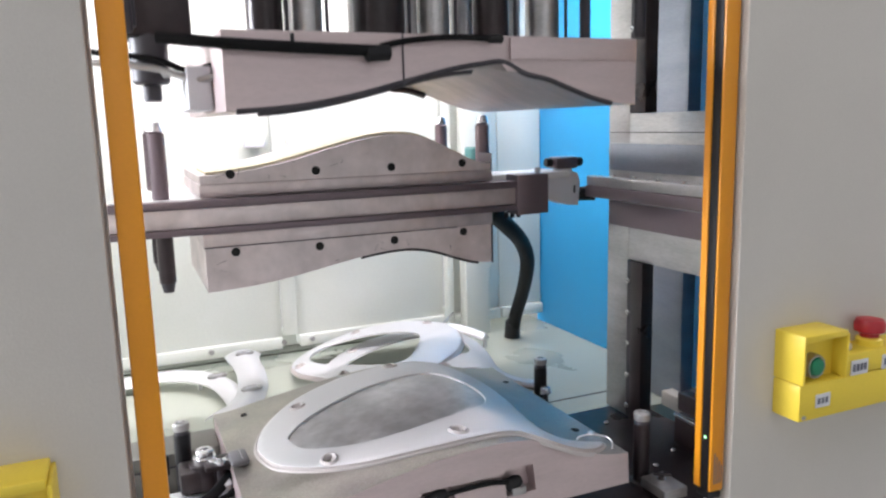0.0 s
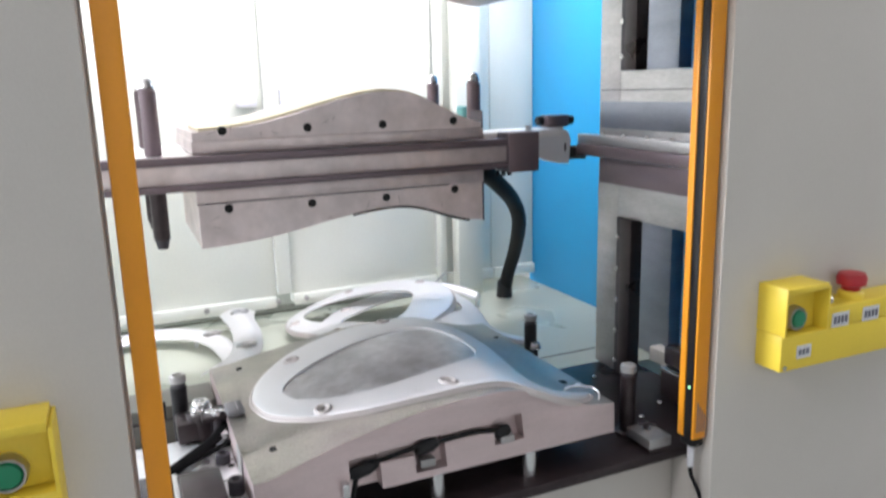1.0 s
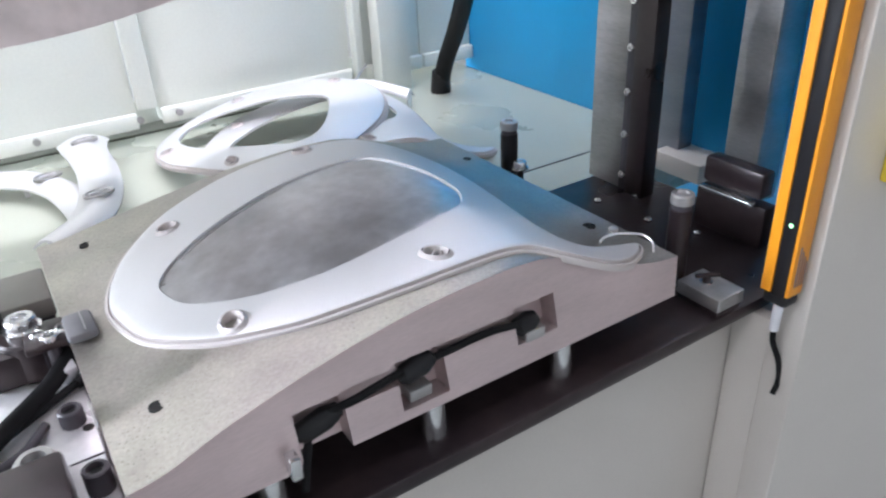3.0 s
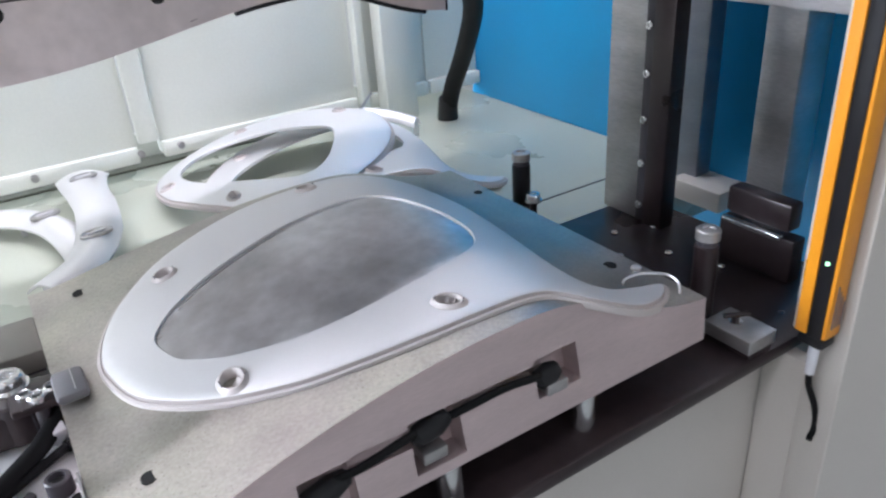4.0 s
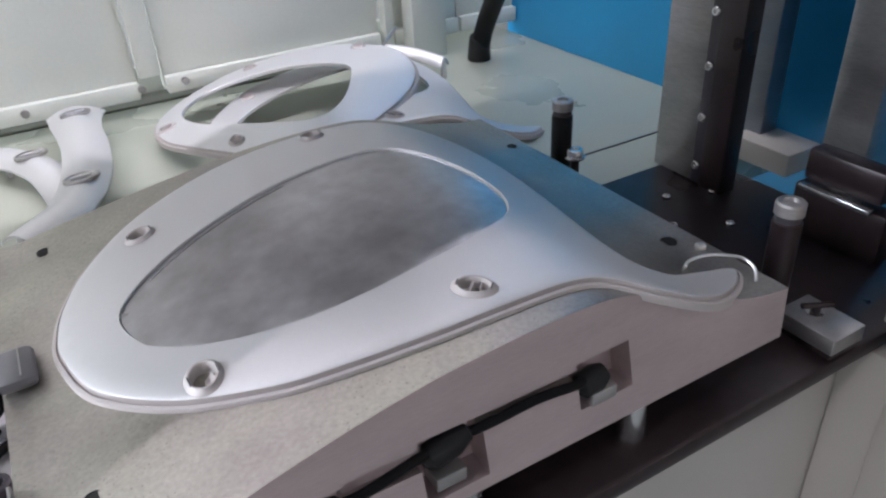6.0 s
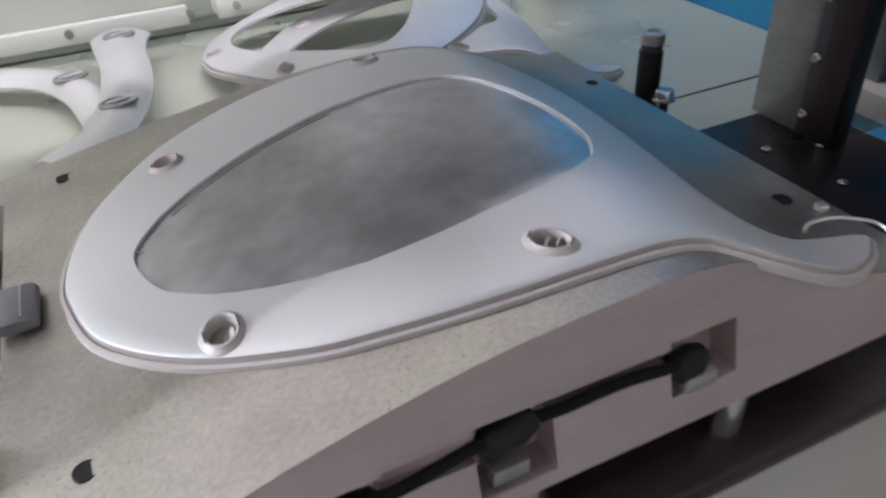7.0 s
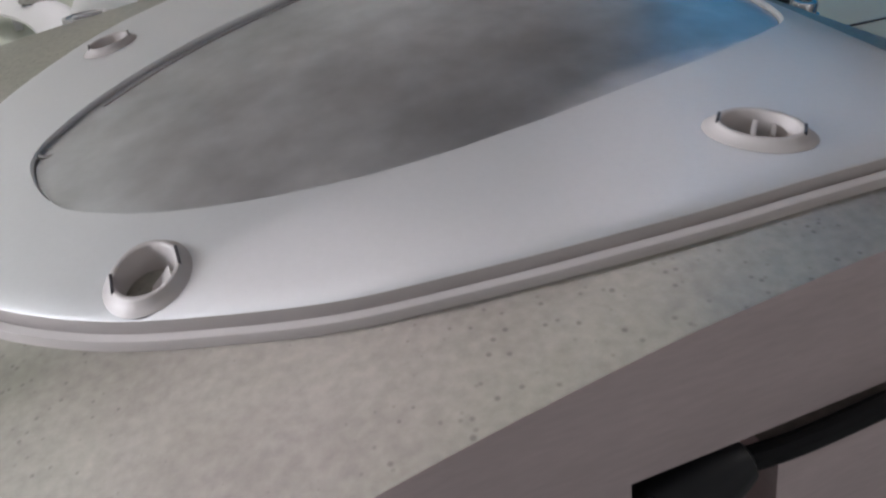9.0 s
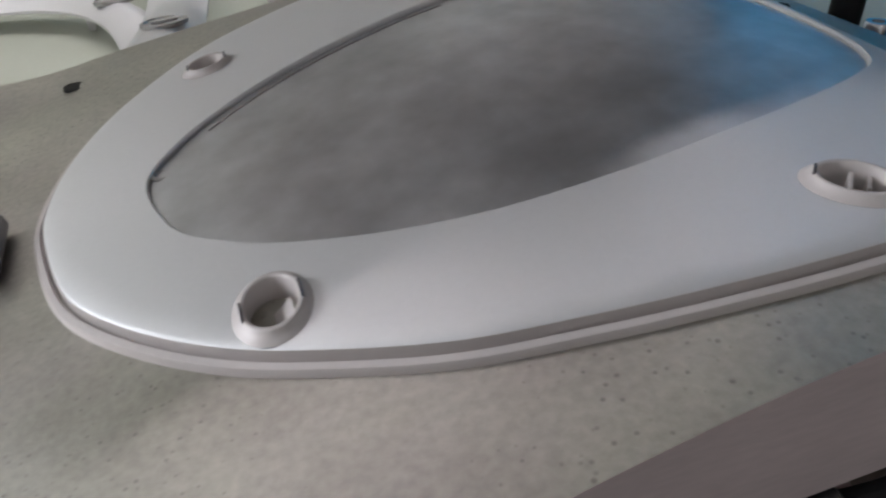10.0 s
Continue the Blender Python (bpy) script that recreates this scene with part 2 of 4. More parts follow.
# ---- the moulded form ----
FORM_X = [0.0, 0.09, 0.11, 0.15, 0.2, 0.25, 0.3, 0.35, 0.4, 0.43, 0.46, 0.5, 0.54, 0.575, 0.7]
FORM_G = [0.0, 0.0, 0.03, 0.25, 0.48, 0.69, 0.87, 0.97, 1.0, 0.96, 0.75, 0.37, 0.08, 0.0, 0.0]
DIE_G = [0.0, 0.0, 0.03, 0.08, 0.22, 0.44, 0.69, 0.9, 1.0, 0.95, 0.77, 0.38, 0.08, 0.0, 0.0]
GRID = np.linspace(0.0, 0.7, 701)


def softened(values, rounds):
    soft = np.interp(GRID, FORM_X, values)
    for _ in range(rounds):
        soft = np.convolve(np.pad(soft, 12, mode="edge"), np.ones(25) / 25, mode="valid")
    return soft


SOFT, DIE_SOFT = softened(FORM_G, 2), softened(DIE_G, 3)
CROWN_Y = [0.78, 0.83, 0.9, 0.95, 1.0, 1.05, 1.1, 1.15, 1.2, 1.25]
CROWN_H = [0.043, 0.044, 0.0475, 0.0515, 0.055, 0.0555, 0.0525, 0.047, 0.040, 0.031]
DIE_Y = [0.8, 0.83, 0.9, 1.0, 1.1, 1.18, 1.25]
DIE_H = [0.039, 0.043, 0.051, 0.0595, 0.0575, 0.0475, 0.037]
DEPTH = np.linspace(0.70, 1.30, 601)
CROWN = np.convolve(np.pad(np.interp(DEPTH, CROWN_Y, CROWN_H), 30, mode="edge"), np.ones(61) / 61, mode="valid")
BASE = 1.058


def hump(x):
    return float(np.interp(x, GRID, SOFT))


def form(x, y):
    return BASE + hump(x) * float(np.interp(y, DEPTH, CROWN))


def die_hump(x):
    return float(np.interp(x, GRID, DIE_SOFT))


def die_form(x, y):
    return BASE + die_hump(x) * float(np.interp(y, DIE_Y, DIE_H))


def inside_holes(loops, spacing, x0, x1, y0, y1):
    """A flat net of triangles between the first loop and the loops within it."""
    pts, edges = [], []
    for lp in loops:
        k = len(pts)
        pts += [Vector((p[0], p[1])) for p in lp]
        edges += [(k + i, k + (i + 1) % len(lp)) for i in range(len(lp))]
    fixed = np.array([tuple(p) for p in pts])
    nx, ny = int((x1 - x0) / spacing), int((y1 - y0) / spacing)
    for i in range(nx + 1):
        for j in range(ny + 1):
            p = np.array((x0 + (i + 0.5 * (j % 2)) * spacing, y0 + j * spacing))
            if np.min(np.sum((fixed - p) ** 2, axis=1)) > (0.5 * spacing) ** 2:
                pts.append(Vector(p))
    verts, _, faces, *_ = delaunay_2d_cdt(pts, edges, [], 1, 1e-6)

    def within(p, lp):
        hit, n = False, len(lp)
        for i in range(n):
            a, b = lp[i], lp[(i + 1) % n]
            if (a[1] > p[1]) != (b[1] > p[1]) and p[0] < (b[0] - a[0]) * (p[1] - a[1]) / (b[1] - a[1]) + a[0]:
                hit = not hit
        return hit

    kept = []
    for f in faces:
        c = sum((verts[i] for i in f), Vector((0, 0))) / len(f)
        if within(c, loops[0]) and not any(within(c, lp) for lp in loops[1:]):
            kept.append(f)
    return verts, kept


def inset_loop(loop, d):
    out, n = [], len(loop)
    for i in range(n):
        a, b = loop[i - 1], loop[(i + 1) % n]
        t = Vector((b[0] - a[0], b[1] - a[1])).normalized()
        out.append(Vector((loop[i][0] - t.y * d, loop[i][1] + t.x * d)))
    return out


# outlines run anticlockwise, seen from above
TRIM_OUT = [(0.117, 1.027), (0.120, 0.998), (0.127, 0.969), (0.138, 0.947), (0.157, 0.923), (0.180, 0.902), (0.205, 0.886), (0.235, 0.871),
            (0.265, 0.862), (0.295, 0.855), (0.325, 0.8505), (0.355, 0.848), (0.385, 0.8465), (0.410, 0.845), (0.430, 0.841), (0.445, 0.832),
            (0.462, 0.821), (0.489, 0.812), (0.513, 0.812), (0.542, 0.822), (0.562, 0.836), (0.566, 0.846), (0.557, 0.853), (0.531, 0.855),
            (0.502, 0.854), (0.486, 0.866), (0.483, 0.896), (0.487, 0.933), (0.495, 0.994), (0.500, 1.056), (0.494, 1.113), (0.470, 1.158),
            (0.415, 1.186), (0.340, 1.192), (0.270, 1.183), (0.218, 1.164), (0.188, 1.146), (0.161, 1.120), (0.140, 1.094), (0.124, 1.062)]
TRIM_IN = [(0.163, 1.016), (0.170, 0.979), (0.187, 0.957), (0.208, 0.941), (0.238, 0.9265), (0.270, 0.9175), (0.304, 0.9145), (0.336, 0.9165),
           (0.368, 0.9205), (0.398, 0.927), (0.422, 0.9365), (0.434, 0.950), (0.442, 0.971), (0.442, 1.002), (0.434, 1.032), (0.420, 1.064),
           (0.404, 1.086), (0.382, 1.095), (0.350, 1.094), (0.308, 1.090), (0.268, 1.082), (0.228, 1.070), (0.198, 1.055), (0.177, 1.039)]
BOSSES = [(0.367, 1.170, 0.0095, 0.0095, 0), (0.197, 1.111, 0.0095, 0.0095, 0), (0.358, 0.877, 0.0118, 0.0084, -46), (0.195, 0.9165, 0.0092, 0.0122, 0)]

IN_LOOP = [Vector((p[0], p[1])) for p in smooth_line([(x, y, 0) for x, y in TRIM_IN], 6, True)]


OUT_LOOP = inset_loop([Vector((p[0], p[1])) for p in smooth_line([(x, y, 0) for x, y in TRIM_OUT], 5, True)], 0.0008)


def oval(x, y, a, b, turn, n=28):
    c, s = math.cos(radians(turn)), math.sin(radians(turn))
    return [Vector((x + a * math.cos(2 * math.pi * i / n) * c - b * math.sin(2 * math.pi * i / n) * s,
                    y + a * math.cos(2 * math.pi * i / n) * s + b * math.sin(2 * math.pi * i / n) * c)) for i in range(n)]


TOP = 0.974


# ---- setting ----
def hall():
    g = part("floor", box(-5, 5, -5, 5, -0.1, 0.0, 0), CONCRETE)
    tagged(g, "grey sealed concrete floor of a workshop", "floor", kind="structure")
    for nm, b in (("wall_south", (-5, 5, -5.1, -5, 0, 4.5)), ("wall_north", (-5, 5, 5, 5.1, 0, 4.5)),
                  ("wall_east", (5, 5.1, -5, 5, 0, 4.5))):
        tagged(part(nm, box(*b, 0), HALL), "plain pale workshop wall", "wall", kind="structure")
    # opening, window and glowing sheet are unseen, added for light from the left
    bm = box(-5.1, -5, -5, 1.7, 0, 4.5, 0)
    box(-5.1, -5, 4.7, 5, 0, 4.5, 0, bm=bm)
    box(-5.1, -5, 1.7, 4.7, 0, 2.1, 0, bm=bm)
    box(-5.1, -5, 1.7, 4.7, 4.1, 4.5, 0, bm=bm)
    tagged(part("wall_west", bm, HALL), "pale workshop wall with an opening for the added window", "wall", kind="structure")
    win = thing("added_window_1", "added unseen window with a white frame, for side light on the mould", "window", (-5.05, 3.2, 2.1), kind="structure")
    for y in (1.72, 2.7, 3.7, 4.66):
        part("window_frame", box(-5.08, -5.02, y - 0.03, y + 0.03, 2.11, 4.09, 0.004), CREAM, win)
    for z in (2.13, 4.07):
        part("window_frame", box(-5.075, -5.025, 1.72, 4.68, z - 0.03, z + 0.03, 0.004), CREAM, win)
    tagged(part("backdrop", box(-5.6, -5.58, 0.5, 6.0, 1.0, 5.5, 0), LED), "glowing sheet behind the added window, for pale sky light", "sky", kind="structure")
    tagged(part("ceiling", box(-5.1, 5.1, -5.1, 5.1, 4.5, 4.6, 0), HALL), "plain pale workshop ceiling", "ceiling", kind="structure")
    for lx, ly, lz, lw, ld, _ in LAMPS:
        lamp = thing("ceiling_light", "long white fluorescent light hung from the ceiling", "light", (lx, ly, lz), "workshop lights")
        part("housing", box(lx - lw / 2 - 0.03, lx + lw / 2 + 0.03, ly - ld / 2 - 0.03, ly + ld / 2 + 0.03, lz + 0.005, lz + 0.06, 0.004), CREAM, lamp)
        part("diffuser", box(lx - lw / 2, lx + lw / 2, ly - ld / 2, ly + ld / 2, lz - 0.01, lz + 0.005, 0.002), LED, lamp, "glowing diffuser")
        part("hanger", rod((lx, ly, lz + 0.06), (lx, ly, 4.5), 0.006), STEEL, lamp)


def added_lamp():
    p = ADDED_LAMP
    w = thing("added_lamp", "added unseen long lamp on the cream back wall, for light inside the press", "light", (p.x, p.y, p.z + 0.022))
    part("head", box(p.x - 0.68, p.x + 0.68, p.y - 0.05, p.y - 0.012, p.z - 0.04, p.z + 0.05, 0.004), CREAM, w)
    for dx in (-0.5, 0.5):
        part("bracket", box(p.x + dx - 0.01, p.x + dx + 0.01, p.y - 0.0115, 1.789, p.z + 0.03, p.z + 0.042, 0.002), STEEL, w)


def housing():
    h = thing("press_housing", "beige steel machine housing, cream inside with a blue side", "machine", (0.33, 1.25, 0))
    part("front_panel", box(-0.95, -0.034, 0.738, 0.775, 0, 2.3, 0.003), PANEL, h, "flat beige painted front panel")
    part("front_panel", box(0.690, 1.6, 0.738, 0.775, 0, 2.3, 0.003), PANEL, h, "flat beige painted front panel")
    part("lower_panel", box(-0.14, 0.80, 0.822, 0.840, 0, 0.957, 0.002), PANEL, h, "beige panel below the opening")
    # unseen header, set low to keep hall light off the mould
    part("unseen_header", box(-0.033, 0.689, 0.738, 0.775, 1.76, 2.3, 0.002), PANEL, h)
    # inner returns of the opening
    part("lower_return", box(-0.052, -0.035, 0.7755, 0.8215, 0, 0.957, 0.002), PANEL, h)
    part("lower_return", box(0.695, 0.712, 0.7755, 0.8215, 0, 0.957, 0.002), PANEL, h)
    part("edge_return", box(-0.06, -0.031, 0.776, 0.80, 0.985, 2.3, 0.002), PANEL, h)
    part("edge_return", box(0.700, 0.73, 0.776, 0.80, 0.985, 2.3, 0.002), PANEL, h)
    # back wall: three sheets with folded flanges and a cover strip
    for x0, x1 in ((-0.62, 0.307), (0.345, 0.732), (0.755, 0.8955), (0.8965, 1.0275)):
        part("back_panel", box(x0, x1, 1.79, 1.81, 0.984, 2.3, 0.004), CREAM, h, "cream painted back sheet")
        part("flange", box(x0 + 0.002, x1 - 0.002, 1.775, 1.789, 0.980, 1.008, 0.003), CREAM, h)
    part("cover_strip", box(0.309, 0.343, 1.778, 1.7895, 1.012, 2.3, 0.002), CREAM, h)
    part("cover_strip", box(0.735, 0.752, 1.765, 1.79, 0.96, 2.3, 0.002), CREAM, h)
    part("square_tube", box(0.773, 0.843, 1.735, 1.775, 0.956, 2.3, 0.004), CREAM, h, "cream square upright tube")
    part("sill", box(-0.62, 1.026, 1.872, 1.885, 0.90, 1.004, 0.002), CREAM, h)
    for x, y in ((0.247, 1.50), (0.345, 1.50)):
        part("hinge", box(x, x + 0.045, 1.772, 1.789, 1.460, 1.498, 0.003), PALE, h, "pale hinge plate")
    for x in (0.308, 0.376, 0.14, 0.52):
        part("screw", rod((x, 1.776, 0.997), (x, 1.768, 0.997), 0.006, seg=14), STEEL, h)
    # blue side; the unseen left sheet is added to shade the rear deck
    part("side_panel", box(1.028, 1.043, 0.78, 1.81, 0.6, 2.3, 0.002), BLUE, h, "bright blue painted side panel")
    part("side_panel", box(-0.635, -0.621, 1.42, 1.81, 0.6, 2.3, 0.002), CREAM, h, "unseen cream side panel added to shade the rear deck")
    part("corner_post", box(-0.635, -0.60, 0.80, 0.835, 0, 2.3, 0.003), CREAM, h, "cream corner post")
    part("deck", box(-0.62, 1.027, 1.142, 1.871, 0.90, 0.955, 0.002), DECK, h, "pale green painted deck")
    part("deck_seam", box(0.64, 1.0, 1.242, 1.2445, 0.953, 0.9562, 0), CHARCOAL, h)
    # dark strip painted in for the shaded deck below the wall flange
    part("gap_shade", box(-0.60, 0.770, 1.818, 1.868, 0.9553, 0.960, 0.001), GAP_SHADE, h, "olive-grey strip standing for the shade under the back wall")
    return h


def bolster():
    b = thing("bolster_plate", "dark oiled steel bolster plate under the mould", "machine plate", (0.33, 0.95, 0.92))
    part("plate", box(-0.12, 0.846, 0.796, 1.141, 0.957, TOP, 0.005), OILED, b)
    part("core", box(-0.12, 0.846, 0.841, 1.141, 0.92, 0.9568, 0.001), OILED, b)
    for x, y in ((0.66, 0.97), (0.69, 1.02), (0.74, 0.99), (0.70, 0.90), (0.78, 1.05), (0.73, 1.07), (0.76, 0.93), (0.66, 1.06)):
        bm = bmesh.new()
        lathe((x, y, TOP), (0, 0, 1), [(0.0045, 0), (0.0045, 0.003), (0.0035, 0.0042), (0.002, 0.0042), (0.002, 0.002)], bm=bm, seg=14)
        part("socket_screw", bm, BRIGHT, b)


def side_column():
    c = thing("guide_column", "grey steel side plate with slots and vertical linear rails", "machine column", (0.79, 1.0, 0.975))
    x0, x1 = 0.785, 0.801
    bits = [(1.088, 1.146, 0.9745, 2.3), (0.78, 0.84, 0.9745, 2.3), (0.8405, 1.0875, 1.262, 1.512), (0.8405, 1.0875, 2.1, 2.3)]
    for y0, y1, z0, z1 in bits:
        part("plate", box(x0, x1, y0, y1, z0, z1, 0.001), STEEL, c)
    for z0, z1 in ((0.9745, 1.2615), (1.5125, 2.1)):
        part("vertical_rail", box(0.778, 0.803, 1.040, 1.071, z0, z1, 0.002), OILED, c, "dark vertical linear rail")
        part("rail_backing", box(0.783, 0.799, 1.0715, 1.0873, z0, z1, 0.002), CHARCOAL, c)
        for k in range(int((z1 - z0 - 0.02) / 0.057) + 1):
            z = z0 + 0.023 + k * 0.057
            part("rail_screw", lathe((0.783, 1.079, z), (-1, 0, 0), [(0.0052, 0), (0.0052, 0.004), (0.004, 0.0055), (0.0022, 0.0055), (0.0022, 0.003)], seg=14), BRIGHT, c)
    # parts seen through the slots
    part("inner_web", box(0.93, 0.96, 1.112, 1.24, 0.956, 2.2, 0.002), BLUED, c)
    part("inner_tube", box(0.90, 0.955, 0.958, 1.012, 0.956, 2.2, 0.006), STEEL, c, "grey round-edged upright")
    part("carriage", box(0.780, 0.803, 0.868, 0.948, 1.034, 1.066, 0.004), OILED, c, "dark bearing carriage")
    part("carriage_strip", box(0.770, 0.7795, 0.872, 0.945, 1.027, 1.032, 0.001), BRIGHT, c, "bright steel wiper strip")
    part("carriage_block", box(0.781, 0.803, 0.86, 0.955, 0.9745, 1.0265, 0.003), OILED, c)
    part("foot_plate", box(0.905, 0.965, 1.05, 1.135, 0.956, 0.985, 0.002), PANEL, c)
    # horizontal slide rail; thin coloured plates stand in for its shaded recess
    part("rail_shade_band", box(0.7828, 0.7848, 0.80, 1.140, 1.415, 1.462, 0.0006), BLUED, c, "blue-grey band standing for the shade above the rail")
    part("rail_shade_band", box(0.7822, 0.7848, 0.80, 1.140, 1.318, 1.360, 0.0006), BAR, c, "dark band standing for the shade below the rail")
    part("seam", box(0.7838, 0.7849, 0.80, 1.140, 1.480, 1.4815, 0), CHARCOAL, c)
    part("slide_rail", box(0.764, 0.7845, 0.79, 1.19, 1.365, 1.385, 0.002), BAR, c, "horizontal slide rail")
    part("slide_rail_cap", box(0.767, 0.7845, 0.79, 1.19, 1.3855, 1.403, 0.002), STEEL, c)
    for y in (0.94, 1.0, 1.06, 1.12):
        part("cap_screw", rod((0.774, y, 1.4025), (0.774, y, 1.407), 0.0045, seg=14), BRIGHT, c)


def light_curtain(x, right):
    c = thing("light_curtain", "orange safety light curtain bar" + (" with a dark sensor strip and cable" if right else " at the edge of the opening"), "safety sensor", (x, 0.76, 1.01), "light curtains")
    lo, hi = 1.010 if right else 1.020, 1.95
    half = 0.0115
    part("shell", box(x - half, x + half, 0.747, 0.775, lo, hi, 0.003), ORANGE, c)
    if right:
        xw = x - half
        part("sensor_window", box(xw - 0.0012, xw - 0.0001, 0.7505, 0.7640, lo, hi, 0.0004), BLACK, c, "dark sensor window")
        part("lip", box(xw - 0.0030, xw - 0.0001, 0.7642, 0.7750, lo + 0.002, hi, 0.0008), ORANGE, c)
        part("indicator", rod((xw - 0.0011, 0.757, 1.086), (xw - 0.0022, 0.757, 1.086), 0.002, seg=12), LED_GREEN, c, "small green lamp")
        part("plug", rod((x - 0.002, 0.760, lo - 0.012), (x - 0.002, 0.760, lo - 0.045), 0.005, 0.0045, chamfer=0.001), PALE, c, "pale cable plug")
        part("cable", tube([(x - 0.002, 0.760, lo - 0.043), (x + 0.001, 0.760, lo - 0.060), (x + 0.012, 0.757, lo - 0.086), (x + 0.016, 0.755, lo - 0.104),
                            (x + 0.015, 0.754, lo - 0.116), (x + 0.010, 0.753, lo - 0.121), (x + 0.006, 0.752, lo - 0.124)], 0.0030), RUBBER, c, "black cable end")
    part("end_cap", box(x - half + 0.001, x + half - 0.001, 0.749, 0.774, lo - 0.012, lo - 0.001, 0.003), BLACK, c, "black end cap")
    for k in range(4):
        part("marking", box(x - 0.006 + k * 0.004, x - 0.0048 + k * 0.004, 0.7462, 0.7475, lo + 0.012, lo + 0.055 - 0.006 * k, 0), INK, c, "faint printed bar")
    part("bracket", box(x + half - 0.001, x + half + 0.003, 0.7755, 0.779, 1.17, 1.19, 0.001), BLACK, c)
    for z in (1.06, 1.5, 1.9):
        part("mount", box(x - 0.008, x + 0.008, 0.7752, 0.7795, z, z + 0.02, 0.001), BLACK, c, "black mounting foot")


def button_box(x, right):
    b = thing("push_button_box", "yellow plastic push button box with a green button" + (" and red stop" if right else ""), "control box", (x, 0.738, 1.1), "operator button boxes")
    w, fr, bk = 0.081, 0.690, 0.7382
    far = x + (0.32 if right else w)
    part("body", box(x, far, fr + 0.004, bk, 1.110, 1.160, 0.003), YELLOW, b)
    if right:
        part("body", box(x + w + 0.0004, far, fr + 0.004, bk, 1.1604, 1.190, 0.003), YELLOW, b)
    # deep shroud round the button
    part("shroud", box(x, x + 0.004, fr, bk, 1.1604, 1.226, 0.0015), YELLOW, b)
    part("shroud", box(x + w - 0.004, x + w, fr, bk, 1.1604, 1.221, 0.0015), YELLOW, b)
    part("shroud", box(x + 0.0041, x + w - 0.0041, fr, bk, 1.217, 1.226, 0.0015), YELLOW, b)
    part("recess_plate", box(x + 0.0041, x + w - 0.0041, 0.712, bk, 1.1604, 1.2165, 0.001), YELLOW, b)
    gx, gz = x + (0.035 if right else 0.041), 1.179
    ring = part("button_ring", lathe((gx, 0.712, gz), (0, -1, 0), [(0.0165, 0), (0.0165, 0.009), (0.015, 0.012), (0.0132, 0.012), (0.013, 0.006)]), STEEL, b, "grey metal bezel")
    part("button", lathe((gx, 0.711, gz), (0, -1, 0), [(0.0126, 0), (0.0126, 0.010), (0.011, 0.013), (0.006, 0.0138)]), GREEN, ring, "green push button")
    lx = x + 0.028
    part("label", box(lx, lx + 0.026, fr + 0.0028, fr + 0.0042, 1.126, 1.144, 0), PALE, b, "small pale label")
    for k in range(3):
        part("print", box(lx + 0.003 + k * 0.007, lx + 0.0075 + k * 0.007, fr + 0.0022, fr + 0.003, 1.131, 1.139, 0), INK, b)
    part("screw", rod((x + 0.008, fr + 0.0045, 1.116), (x + 0.008, fr + 0.0025, 1.116), 0.003, seg=14), STEEL, b)
    if right:
        for dx in (0.090, 0.150):
            part("label", box(x + dx, x + dx + 0.032, fr + 0.0028, fr + 0.0042, 1.160, 1.180, 0), PALE, b, "small pale label")
            for k in range(4):
                part("print", box(x + dx + 0.003 + k * 0.007, x + dx + 0.0077 + k * 0.007, fr + 0.0022, fr + 0.003, 1.165, 1.175, 0), INK, b)
        part("switch_knob", lathe((x + 0.102, 0.715, 1.190), (0, 0, 1), [(0.010, 0), (0.010, 0.006), (0.007, 0.009)]), STEEL, b, "grey selector knob")
        part("stop_collar", lathe((x + 0.150, 0.715, 1.190), (0, 0, 1), [(0.017, 0), (0.017, 0.008), (0.014, 0.011)]), YELLOW, b)
        part("stop_button", lathe((x + 0.150, 0.715, 1.2), (0, 0, 1), [(0.012, 0), (0.0125, 0.006), (0.019, 0.009), (0.020, 0.019), (0.017, 0.025), (0.008, 0.027)]), RED, b, "red mushroom stop button")


def wall_sign():
    s = thing("operating_sign", "sky blue printed notice on the beige panel", "sign", (1.2, 0.737, 0.4))
    part("plate", box(1.10, 1.30, 0.7345, 0.7372, 0.40, 0.83, 0.0005), SKYBLUE, s)
    for k in range(5):
        z = 0.78 - k * 0.07
        part("print", box(1.12, 1.15 + 0.02 * (k % 3), 0.7338, 0.7346, z - 0.03, z, 0), PALE, s, "pale printed bar")


# ---- moulds ----
MX0, MX1, MY1, MZ0 = 0.085, 0.580, 1.215, 1.016


def front_y(x):
    return 0.812 + 0.017 * (1 - (1 - min(1.0, hump(x))) ** 2.5)


